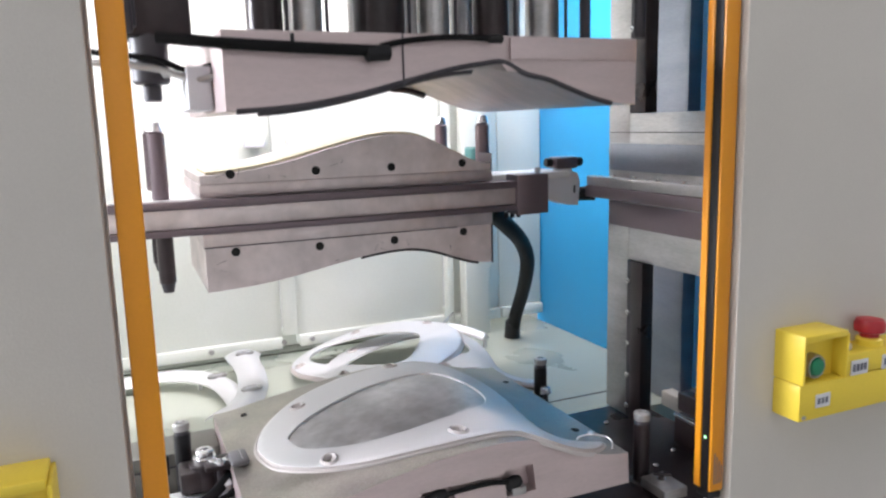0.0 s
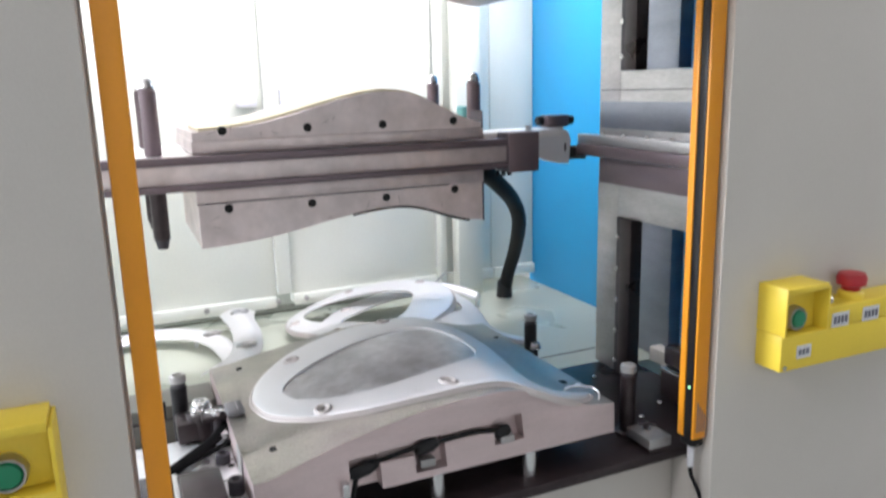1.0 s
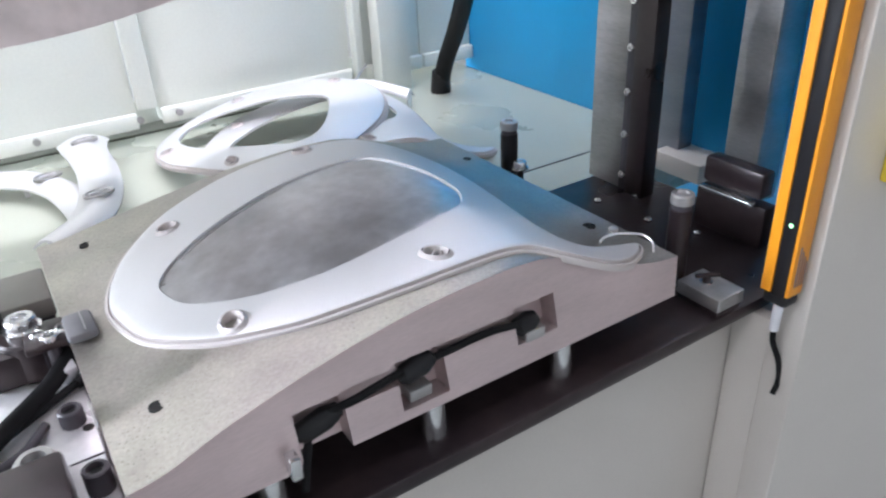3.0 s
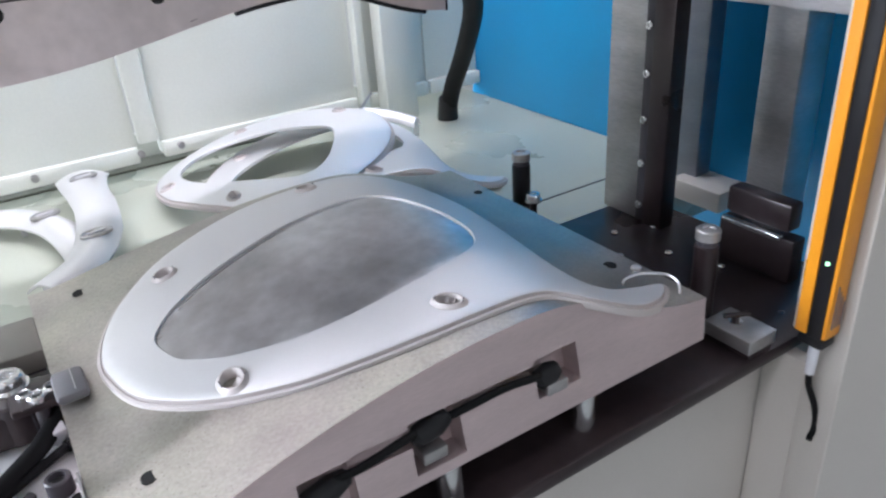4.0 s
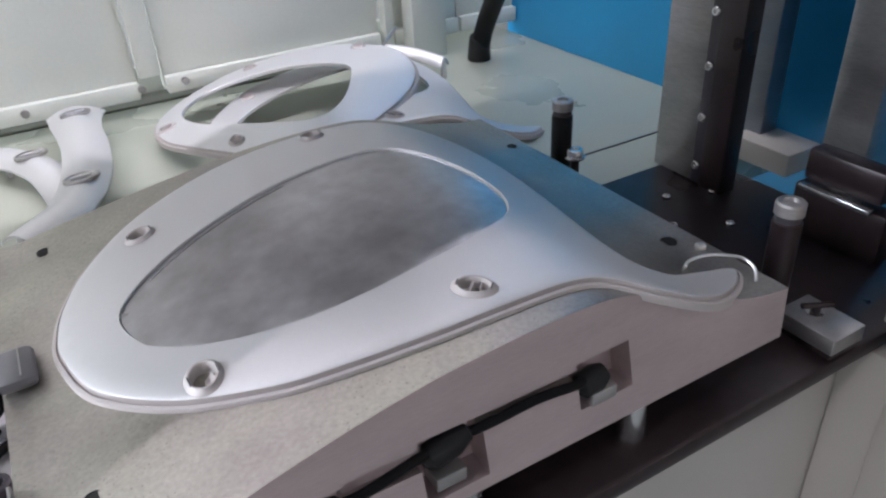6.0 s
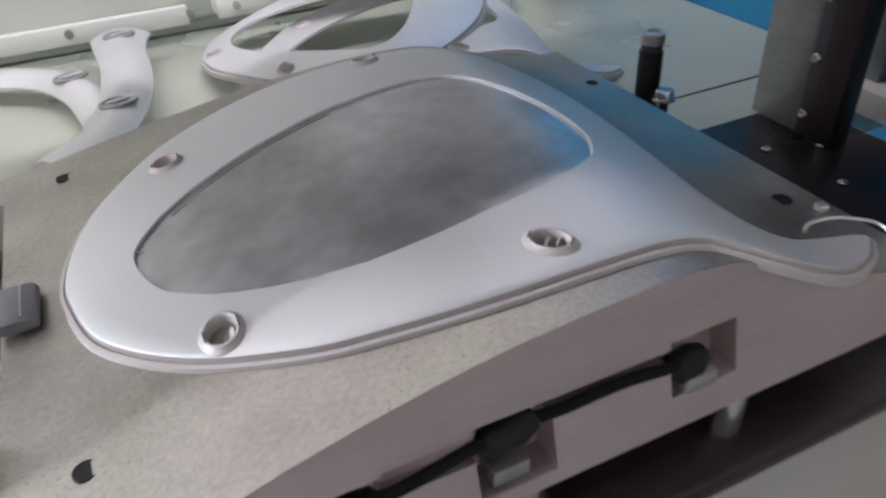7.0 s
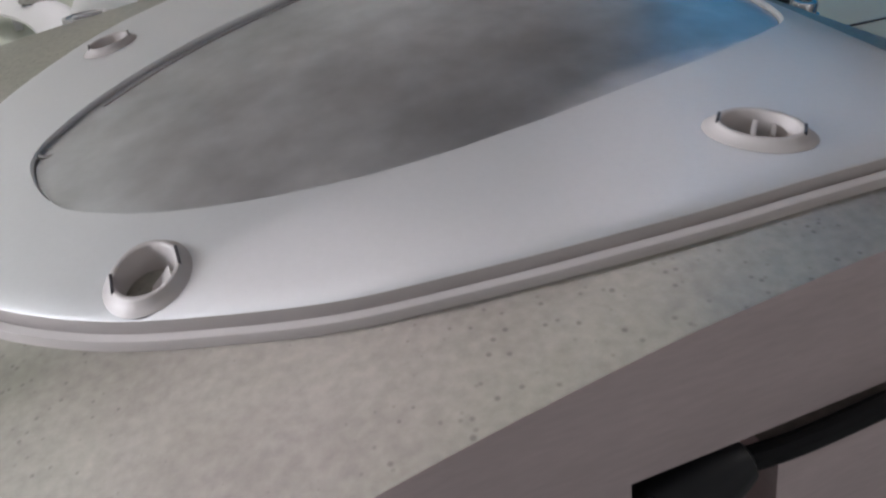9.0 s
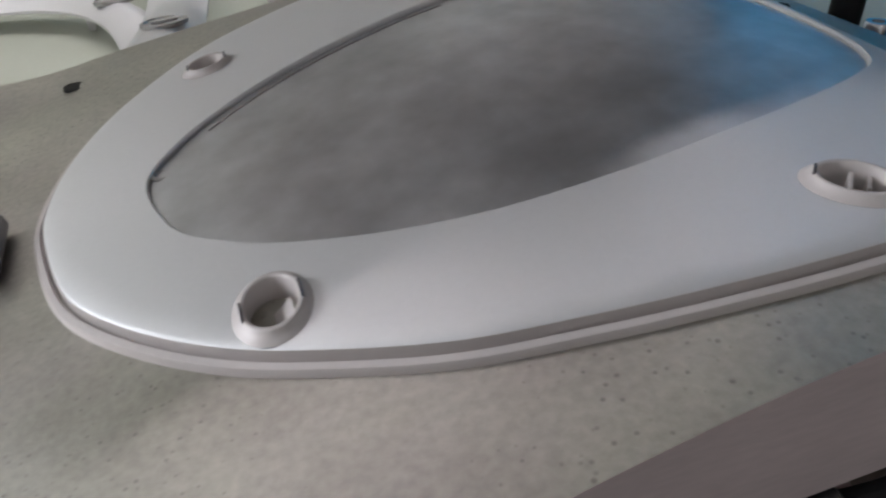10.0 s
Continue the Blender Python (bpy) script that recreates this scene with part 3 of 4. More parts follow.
def mould_body():
    """The block: top sheet over the form, drafted front face with pockets, sides and bottom."""
    bm = bmesh.new()
    xs = sorted(set([round(v, 5) for v in np.linspace(MX0, MX1, 58)] + [0.199, 0.238, 0.283, 0.325, 0.395, 0.438]))
    xs = [v for i, v in enumerate(xs) if i == 0 or v - xs[i - 1] > 0.0012 or v in (0.199, 0.238, 0.283, 0.325, 0.395, 0.438)]
    nx, ny = len(xs), 44
    top = []
    for x in xs:
        y0 = front_y(x)
        top.append([bm.verts.new((x, y0 + (MY1 - y0) * j / ny, form(x, y0 + (MY1 - y0) * j / ny))) for j in range(ny + 1)])
    for i in range(nx - 1):
        for j in range(ny):
            bm.faces.new((top[i][j], top[i + 1][j], top[i + 1][j + 1], top[i][j + 1]))
    zs = [MZ0, 1.024, 1.036, 1.046, 1.050, 1.054, 1.058, 1.060, 1.064, 1.068, None]

    def depth(x, k):
        z = (zs[k] + (zs[k + 1] or zs[k] + 0.01)) / 2
        if 0.199 < x < 0.238 and z < 1.058 or 0.283 < x < 0.325 and 1.028 < z < 1.064 or 0.395 < x < 0.438 and 1.036 < z < 1.068:
            return 0.020
        if 0.238 < x < 0.283 and 1.046 < z < 1.060 or 0.325 < x < 0.395 and 1.054 < z < 1.064:
            return 0.010
        return 0.0

    def spot(i, k, d):
        x = xs[i]
        ztop = form(x, front_y(x))
        n = len(zs) - 1
        z = ztop if k == n else min(zs[k], ztop - 0.0006 * (n - k))
        s = (z - MZ0) / (ztop - MZ0)
        return Vector((x, 0.810 + (front_y(x) - 0.810) * s + d, z))

    cache = {}

    def vert(i, k, d):
        if k == len(zs) - 1:
            return top[i][0]
        key = (i, k, d)
        if key not in cache:
            cache[key] = bm.verts.new(spot(i, k, d))
        return cache[key]

    cells = [[depth((xs[i] + xs[i + 1]) / 2, k) for k in range(len(zs) - 1)] for i in range(nx - 1)]
    for i in range(nx - 1):
        for k in range(len(zs) - 1):
            d = cells[i][k]
            bm.faces.new((vert(i, k, d), vert(i + 1, k, d), vert(i + 1, k + 1, d), vert(i, k + 1, d)))
            if i + 1 < nx - 1 and cells[i + 1][k] != d:
                e = cells[i + 1][k]
                bm.faces.new((vert(i + 1, k, d), vert(i + 1, k, e), vert(i + 1, k + 1, e), vert(i + 1, k + 1, d)))
            if k + 1 < len(zs) - 1 and cells[i][k + 1] != d:
                e = cells[i][k + 1]
                bm.faces.new((vert(i, k + 1, d), vert(i + 1, k + 1, d), vert(i + 1, k + 1, e), vert(i, k + 1, e)))
    # back, sides and bottom
    back = [bm.verts.new((x, MY1, MZ0)) for x in xs]
    for i in range(nx - 1):
        bm.faces.new((top[i][ny], top[i + 1][ny], back[i + 1], back[i]))
    for i in (0, nx - 1):
        column = [vert(i, k, 0.0) for k in range(len(zs) - 1)]
        bm.faces.new([*column, *top[i], back[i]])
    return bm


def split_top(ob, mat):
    """Gives the faces that look up the second material."""
    ob.data.materials.append(mat)
    for p in ob.data.polygons:
        if p.normal.z > 0.55 and p.center.z + 1.02 > 1.05:
            p.material_index = 1


def lower_mould():
    m = thing("lower_mould", "machined aluminium lower mould with a humped top, standing on feet", "mould", (0.33, 1.0, 1.02))
    body = part("block", mould_body(), ALU, m, "machined aluminium block", sharp=28)
    split_top(body, ALU_ROUGH)
    # raised insert in the opening of the trim
    loop = inset_loop(IN_LOOP, 0.0012)
    verts, faces = inside_holes([loop], 0.006, 0.15, 0.45, 0.9, 1.11)
    bm = bmesh.new()
    vs = [bm.verts.new((v.x, v.y, form(v.x, v.y) + 0.0032)) for v in verts]
    for f in faces:
        bm.faces.new([vs[i] for i in f])
    insert = part("insert", bm, ALU_FILM, m, "smudged grey metal insert")
    ridge = inset_loop(IN_LOOP, 0.0065)
    part("ridge", tube([(p.x, p.y, form(p.x, p.y) + 0.0031) for p in ridge[len(ridge) * 19 // 24:len(ridge) * 23 // 24:3]], 0.0006, seg=6, steps=3), BRIGHT, insert, "fine bright ridge line")
    for x, y, r in ((0.123, 0.881, 0.0062), (0.554, 0.903, 0.0066), (0.128, 1.177, 0.0062), (0.563, 1.13, 0.0052)):
        z = form(x, y)
        part("bolt_hole", lathe((x, y, z - 0.004), (0, 0, 1), [(r, 0), (r, 0.0046), (r * 0.86, 0.0049), (r * 0.8, 0.0046)]), HOLE, m, "dark bolt hole")
    part("dowel", lathe((0.587 - 0.017, 0.885, BASE - 0.002), (0, 0, 1), [(0.0045, 0), (0.0045, 0.005), (0.003, 0.0062)], seg=16), BRIGHT, m)
    part("vent", lathe((0.169, 1.022, form(0.169, 1.022) - 0.001), (0, 0, 1), [(0.0042, 0), (0.0042, 0.0042), (0.003, 0.0046), (0.0022, 0.0038)], seg=16), STEEL, m)
    for x in (0.176, 0.316, 0.452):
        for y in (0.826, 1.17):
            part("foot", rod((x, y, TOP), (x, y, MZ0), 0.0105, chamfer=0.001), BRIGHT, m, "bright steel foot")
    # cable with plugs lying in the front pockets
    cable = part("cable", tube([(0.196, 0.808, 0.998), (0.202, 0.812, 1.022), (0.215, 0.822, 1.043), (0.245, 0.816, 1.052), (0.282, 0.819, 1.055), (0.305, 0.824, 1.052),
                                (0.330, 0.819, 1.057), (0.365, 0.818, 1.059), (0.395, 0.819, 1.054), (0.410, 0.824, 1.050)], 0.0032), RUBBER, m, "black cable")
    for x, z, a in ((0.218, 1.040, 0.020), (0.302, 1.052, 0.0165), (0.409, 1.050, 0.012)):
        part("plug", lathe((x - a, 0.822, z - 0.004), (1, 0, 0.25), [(0.004, 0), (0.0085, a * 0.3), (0.0092, a * 1.3), (0.006, a * 1.9), (0.003, a * 2.0)], seg=16), BLACK, cable, "black cable plug")
    for x, z in ((0.300, 1.036), (0.413, 1.043)):
        part("clip_block", box(x - 0.010, x + 0.010, 0.813, 0.829, z - 0.008, z + 0.002, 0.001), STEEL, m)
    part("wire_clip", tube([(0.530, 0.862, 1.0600), (0.536, 0.867, 1.0670), (0.548, 0.863, 1.0705), (0.560, 0.857, 1.0700), (0.570, 0.847, 1.0690), (0.571, 0.836, 1.0660), (0.566, 0.829, 1.0600)], 0.0012, seg=8), BRIGHT, m, "bright wire clip")
    part("bracket", box(0.185, 0.193, 0.796, 0.809, 1.022, 1.040, 0.001), BRIGHT, m)


def trim():
    t = thing("trim_panel", "satin silver-white plastic trim panel with a large opening, lying on the mould", "plastic part", (0.3, 1.02, BASE), "white trim panels")
    holes = [oval(x, y, a, b, turn) for x, y, a, b, turn in BOSSES]
    steps = [(0.0, 0.0008), (0.0007, 0.0024), (0.0028, 0.0028), (0.0034, 0.0008), (0.0044, 0.0008), (0.0050, 0.0048), (0.0064, 0.0054)]
    rings = [inset_loop(OUT_LOOP, d) for d, _ in steps]
    lists = {"shell": ([], []), "edge_lip": ([], [])}

    def add(loops, spacing, lift):
        allv, allf = lists["shell"]
        v, f = inside_holes(loops, spacing, 0.11, 0.57, 0.8, 1.19)
        k = len(allv)
        allv.extend((p.x, p.y, lift(p)) for p in v)
        allf.extend([tuple(i + k for i in q) for q in f])

    def ring_strip(where, a, b, za, zb):
        allv, allf = lists[where]
        k, n = len(allv), len(a)
        allv.extend((p.x, p.y, form(p.x, p.y) + za) for p in a)
        allv.extend((p.x, p.y, form(p.x, p.y) + zb) for p in b)
        allf.extend((k + i, k + (i + 1) % n, k + n + (i + 1) % n, k + n + i) for i in range(n))

    ring_strip("edge_lip", rings[0], rings[0], -0.004, steps[0][1])
    for a in range(len(steps) - 1):
        ring_strip("edge_lip" if a < 5 else "shell", rings[a], rings[a + 1], steps[a][1], steps[a + 1][1])
    add([rings[-1], IN_LOOP, *holes], 0.008, lambda p: form(p.x, p.y) + 0.0054)
    ring_strip("shell", IN_LOOP, inset_loop(IN_LOOP, 0.0008), 0.0054, 0.0044)
    ring_strip("shell", inset_loop(IN_LOOP, 0.0008), inset_loop(IN_LOOP, 0.0008), 0.0044, 0.0)
    for where, mat, label in (("shell", SATIN, ""), ("edge_lip", MATTE, "dull pinkish stepped edge")):
        bm = bmesh.new()
        vs = [bm.verts.new(p) for p in lists[where][0]]
        for f in lists[where][1]:
            try:
                bm.faces.new([vs[i] for i in f])
            except ValueError:
                pass
        bmesh.ops.remove_doubles(bm, verts=bm.verts, dist=0.00005)
        part(where, bm, mat, t, label, sharp=40)
    for x, y, a, b, turn in BOSSES:
        bm = bmesh.new()
        long = a > 1.3 * b
        c, sn = math.cos(radians(turn)), math.sin(radians(turn))
        # flared skirt, thin rim and an open cup
        rows = [(1.30, 1.30, 0.0, 0.0055), (1.20, 1.20, 0.0, 0.0062), (1.10, 1.10, 0.0, 0.0068), (1.03, 1.03, 0.0, 0.0079), (1.0, 1.0, 0.0, 0.0083),
                (0.90, 0.90, 0.0, 0.0083), (0.86, 0.86, 0.0, 0.0078), (0.82, 0.82, 0.0, -0.0030)]
        loops = [[bm.verts.new((p.x, p.y, form(p.x, p.y) + h)) for p in oval(x + sh * a * c, y + sh * a * sn, a * s, b * q, turn, 32)] for s, q, sh, h in rows]
        for p, q in zip(loops, loops[1:]):
            for i in range(32):
                bm.faces.new((p[i], p[(i + 1) % 32], q[(i + 1) % 32], q[i]))
        bm.faces.new(loops[-1])
        z = form(x, y)
        boss = part("clip_boss", bm, MATTE, t, sharp=60)
        for s in (-1, 1):
            k = 0.95 * a * s
            sx, sy = x + k * c, y + k * sn
            z = form(sx, sy)
            part("slit", box(sx - 0.0004, sx + 0.0004, sy - b * 0.34, sy + b * 0.34, z + 0.0070, z + 0.0086, 0, turn=(0, 0, turn)), CHARCOAL, boss, "dark slit")
        if long:
            z = form(x, y)
            part("divider", box(x - a * 0.24, x - a * 0.12, y - b * 0.66, y + b * 0.66, z - 0.0028, z + 0.0072, 0.0003, turn=(0, 0, turn)), MATTE, boss)
            part("divider", box(x + a * 0.40, x + a * 0.50, y - b * 0.56, y + b * 0.56, z - 0.0028, z + 0.0056, 0.0003, turn=(0, 0, turn)), MATTE, boss)
        if not long:
            z = form(x, y)
            part("ramp", prism([(x - a * 0.30, z - 0.0028), (x + a * 0.62, z - 0.0028), (x + a * 0.62, z + 0.0056)], y - b * 0.60, y + b * 0.25), MATTE, boss)
    return t


def upper_mould():
    u = thing("upper_mould", "machined aluminium upper mould hanging on spacer posts, rising", "mould", (0.33, 1.0, 1.60))
    lift = 0.463
    bm = bmesh.new()
    xs, ny = np.linspace(MX0, MX1, 56), 36
    y0, top_z = 0.81, 1.600
    low = [[bm.verts.new((x, y0 + (MY1 - y0) * j / ny, die_form(x, y0 + (MY1 - y0) * j / ny) + lift + (0.012 * die_hump(x) * max(0, 1 - j / 5) if x < 0.40 else 0))) for j in range(ny + 1)] for x in xs]
    for i in range(len(xs) - 1):
        for j in range(ny):
            bm.faces.new((low[i][j], low[i][j + 1], low[i + 1][j + 1], low[i + 1][j]))
    tf = [bm.verts.new((x, y0, top_z)) for x in xs]
    tb = [bm.verts.new((x, MY1, top_z)) for x in xs]
    for i in range(len(xs) - 1):
        bm.faces.new((low[i][0], low[i + 1][0], tf[i + 1], tf[i]))
        bm.faces.new((low[i][ny], tb[i], tb[i + 1], low[i + 1][ny]))
        bm.faces.new((tf[i], tf[i + 1], tb[i + 1], tb[i]))
    for i in (0, -1):
        bm.faces.new([*low[i], tb[i], tf[i]])
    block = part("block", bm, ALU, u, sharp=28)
    # faces that look down take the darker metal
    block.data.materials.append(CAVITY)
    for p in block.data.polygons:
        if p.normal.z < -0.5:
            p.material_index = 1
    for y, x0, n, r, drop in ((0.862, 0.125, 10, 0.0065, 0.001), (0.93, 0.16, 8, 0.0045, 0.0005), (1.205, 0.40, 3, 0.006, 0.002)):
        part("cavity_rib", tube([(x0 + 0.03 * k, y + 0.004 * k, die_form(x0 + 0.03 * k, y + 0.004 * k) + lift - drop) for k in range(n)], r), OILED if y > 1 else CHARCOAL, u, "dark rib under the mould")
    part("face_plate", box(0.403, MX1 - 0.002, 0.806, 0.8096, 1.574, 1.598, 0.0006), ALU, u)
    part("joint", box(0.2725, 0.2740, 0.8085, 0.8098, 1.545, 1.599, 0), CHARCOAL, u, "dark joint line")
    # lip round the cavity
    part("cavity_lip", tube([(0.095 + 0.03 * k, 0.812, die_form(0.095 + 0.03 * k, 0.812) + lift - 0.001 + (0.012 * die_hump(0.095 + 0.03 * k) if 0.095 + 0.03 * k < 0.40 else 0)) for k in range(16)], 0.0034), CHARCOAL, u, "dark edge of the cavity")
    for x, r, mat in ((0.164, 0.022, OILED), (0.217, 0.019, STEEL), (0.313, 0.034, OILED), (0.390, 0.022, STEEL), (0.477, 0.025, OILED), (0.560, 0.024, STEEL)):
        part("spacer_post", rod((x, 1.0, 1.600), (x, 1.0, 1.90), r, chamfer=0.001), mat, u, "round steel spacer post")
        part("spacer_post", rod((x + 0.02, 1.14, 1.600), (x + 0.02, 1.14, 1.90), 0.02, chamfer=0.001), STEEL, u, "round steel spacer post")
        part("post_line", box(x + r * 0.9, x + r * 0.9 + 0.004, 0.972, 0.976, 1.6005, 1.90, 0.001), CHARCOAL, u)
    part("head_plate", box(-0.02, 0.70, 0.80, 1.25, 1.90, 1.94, 0.003), STEEL, u)
    part("ram", rod((0.33, 1.02, 1.94), (0.33, 1.02, 2.6), 0.06), BRIGHT, u)
    bush = part("guide_bush", rod((0.025, 0.95, 1.555), (0.025, 0.95, 1.90), 0.020, chamfer=0.003), CHARCOAL, u, "charcoal guide bush")
    part("bush_tip", rod((0.025, 0.95, 1.536), (0.025, 0.95, 1.555), 0.010, chamfer=0.002), CHARCOAL, bush)
    part("bush_flange", box(-0.005, 0.070, 0.93, 0.99, 1.605, 1.70, 0.004), OILED, u)
    part("clamp_nut", lathe((0.040, 0.931, 1.566), (0, -1, 0), [(0.006, 0), (0.006, 0.006), (0.004, 0.008)], seg=6), STEEL, bush)
    part("air_hose", tube([(0.027, 0.82, 1.592), (0.08, 0.799, 1.586), (0.14, 0.797, 1.583), (0.21, 0.798, 1.581), (0.247, 0.798, 1.580)], 0.0060), RUBBER, u, "black air hose")
    part("air_hose", tube([(0.245, 0.799, 1.585), (0.28, 0.799, 1.592), (0.33, 0.799, 1.596), (0.38, 0.799, 1.595)], 0.0034), RUBBER, u, "thin black cable")
    part("hose_joint", rod((0.228, 0.799, 1.577), (0.255, 0.799, 1.579), 0.0085, chamfer=0.002), BLACK, u)
    part("hose_end", rod((0.370, 0.799, 1.595), (0.389, 0.799, 1.595), 0.005, chamfer=0.002), BLACK, u)
    part("hose_tab", rod((0.152, 0.797, 1.587), (0.152, 0.797, 1.596), 0.0022, seg=8), BLACK, u)
    part("cable", tube([(-0.07, 0.94, 1.592), (-0.02, 0.925, 1.586), (0.03, 0.922, 1.580), (0.062, 0.915, 1.568), (0.088, 0.905, 1.574)], 0.0034), RUBBER, u)
    part("cable", tube([(-0.07, 0.93, 1.574), (-0.02, 0.922, 1.576), (0.03, 0.920, 1.570), (0.066, 0.905, 1.558), (0.092, 0.895, 1.562)], 0.0040), STEEL, u, "grey sleeved cable")
    part("inlet_block", box(0.058, 0.0845, 0.90, 1.02, 1.525, 1.572, 0.003), PALE, u, "pale inlet block")
    for x, y, z0 in ((0.00, 0.86, 1.60), (0.005, 0.90, 1.61), (-0.015, 0.85, 1.565), (0.62, 0.98, 1.60), (0.655, 0.90, 1.612)):
        part("fitting", rod((x, y, z0), (x, y, z0 + 0.28), 0.008, chamfer=0.002), CHARCOAL, u)
    return u


def shuttle():
    s = thing("shuttle_frame", "grey double-sided shuttle frame with two aluminium dies on a cross bar", "machine frame", (0.33, 1.3, 1.36))
    y0, y1 = 1.18, 1.45
    xs = np.linspace(0.089, 0.565, 50)
    curve = [0.054 * die_hump(x) - 0.004 * max(0, (x - 0.5) / 0.07) for x in xs]
    up = [(x, 1.436 + c) for x, c in zip(xs, curve)]
    part("upper_die", prism([(0.089, 1.424), *up, (0.565, 1.424)], y0, y1), DIE, s, "humped aluminium upper die", sharp=30)
    part("die_base", box(0.087, 0.567, y0 - 0.002, y1, 1.405, 1.4235, 0.001), DIE, s)
    down = [(x, 1.262 + 0.040 * die_hump(x)) for x in xs]
    part("lower_die", prism([(0.089, 1.330), *down, (0.565, 1.330)], y0, y1), DIE, s, "hollowed aluminium lower die", sharp=30)
    part("die_base", box(0.087, 0.567, y0 - 0.002, y1, 1.3305, 1.3535, 0.001), DIE, s)
    part("seal_strip", tube([(x, y0 + 0.003, 1.2605 + 0.040 * die_hump(x)) for x in np.linspace(0.33, 0.54, 12)], 0.003), BLACK, s, "black seal along the die")
    for k, (x, z) in enumerate(((0.133, 1.4375), (0.262, 1.437), (0.386, 1.4365), (0.512, 1.4375), (0.133, 1.3205), (0.262, 1.318), (0.387, 1.317), (0.512, 1.321))):
        part("die_bolt", lathe((x, y0 + 0.004, z), (0, -1, 0), [(0.0068, 0), (0.0068, 0.0044), (0.006, 0.0048), (0.005, 0.0046)], seg=16), HOLE, s, "black socket bolt")
    for z0, z1 in ((1.4055, 1.452), (1.262, 1.353)):
        part("end_gap", box(0.5672, 0.5686, y0 + 0.001, y0 + 0.05, z0, z1, 0), CHARCOAL, s, "dark joint at the die end")
    part("joint", box(0.0872, 0.50, y0 - 0.0024, y0 - 0.0004, 1.3292, 1.3306, 0), CHARCOAL, s, "dark joint line")
    random.seed(9)
    for k in range(16):
        x, low = random.uniform(0.10, 0.54), k % 2
        z = random.uniform(1.290, 1.322) if low else random.uniform(1.428, 1.445 + 0.04 * die_hump(x))
        z = max(z, 1.266 + 0.040 * die_hump(x)) if low else z
        w, h2 = (random.uniform(0.004, 0.018), 0.0005) if k % 3 else (0.0006, random.uniform(0.006, 0.014))
        part("scratch", box(x, x + w, y0 - 0.0003, y0 + 0.0004, z, z + h2, 0, turn=(0, random.uniform(-25, 25), 0)), BAR, s, "dark scratch")
    # thin yellowed sheet lying over the die
    bm = bmesh.new()
    rows = []
    for x in np.linspace(0.10, 0.52, 40):
        rows.append([bm.verts.new((x, y, 1.4385 + 0.054 * die_hump(x) + dz)) for y, dz in ((y0 + 0.02, -0.002), (y0 + 0.02, 0.0015), (y1 - 0.10, 0.003), (y1 - 0.10, -0.002))])
    for a, b in zip(rows, rows[1:]):
        for i in range(4):
            bm.faces.new((a[i], a[(i + 1) % 4], b[(i + 1) % 4], b[i]))
    bm.faces.new(rows[0])
    bm.faces.new(rows[-1])
    part("die_sheet", bm, HONEY, s, "yellowed thin sheet")
    # cross bar with flanges and groove
    bar = part("cross_bar", box(-0.20, 0.66, 1.156, 1.176, 1.364, 1.392, 0.001), DIE, s, "long cross bar")
    part("flange", box(-0.20, 0.66, 1.150, 1.178, 1.3925, 1.404, 0.001), BAR, bar)
    part("flange", box(-0.20, 0.66, 1.150, 1.178, 1.354, 1.3635, 0.001), BAR, bar)
    part("web_plate", box(0.004, 0.66, 1.179, 1.50, 1.372, 1.400, 0.002), WHITE, s, "pale base plate")
    part("end_block", box(0.600, 0.660, 1.146, 1.19, 1.346, 1.414, 0.002), BAR, s, "dark end block")
    part("link_plate", box(0.575, 0.735, 1.195, 1.28, 1.4005, 1.413, 0.002), WHITE, s)
    part("coupling", prism([(0.665, 1.372), (0.735, 1.350), (0.756, 1.348), (0.760, 1.392), (0.754, 1.408), (0.744, 1.412), (0.735, 1.404), (0.665, 1.396)], 1.20, 1.25), PALE, s, "pale rounded coupling")
    part("coupling_slot", box(0.746, 0.749, 1.1985, 1.2005, 1.372, 1.386, 0), BLACK, s)
    part("shaft", rod((0.760, 1.215, 1.368), (0.790, 1.195, 1.368), 0.013), BLACK, s, "black shaft")
    valve = part("sensor", box(0.712, 0.760, 1.205, 1.235, 1.416, 1.438, 0.004), BAR, s, "small sensor body")
    part("sensor_cap", rod((0.698, 1.22, 1.428), (0.7115, 1.22, 1.428), 0.0085, chamfer=0.002), BLACK, valve)
    part("sensor_cap", rod((0.7605, 1.22, 1.428), (0.776, 1.22, 1.427), 0.0085, chamfer=0.002), BLACK, valve)
    part("sensor_foot", box(0.720, 0.750, 1.21, 1.23, 1.4095, 1.416, 0.001), PALE, s)
    part("connector", rod((0.645, 1.42, 1.4005), (0.645, 1.42, 1.455), 0.014, chamfer=0.003), TEAL, s, "teal connector")
    part("screw", rod((0.652, 1.17, 1.4145), (0.652, 1.17, 1.424), 0.005), STEEL, s)
    for x, y in ((0.037, 1.25), (0.585, 1.25), (0.591, 1.45), (0.037, 1.45)):
        pin = part("guide_pin", rod((x, y, 1.4005), (x, y, 1.500), 0.0125, chamfer=0.001), BAR, s, "dark steel guide pin")
        part("pin_tip", rod((x, y, 1.500), (x, y, 1.517), 0.0115, 0.009, chamfer=0.003), BRIGHT, pin)
        if x < 0.1:
            lowpin = part("guide_pin", rod((x, y, 1.27), (x, y, 1.3715), 0.0125, chamfer=0.001), OILED, s, "dark guide pin")
            part("pin_tip", rod((x, y, 1.2555), (x, y, 1.27), 0.008, 0.011), CHARCOAL, lowpin)
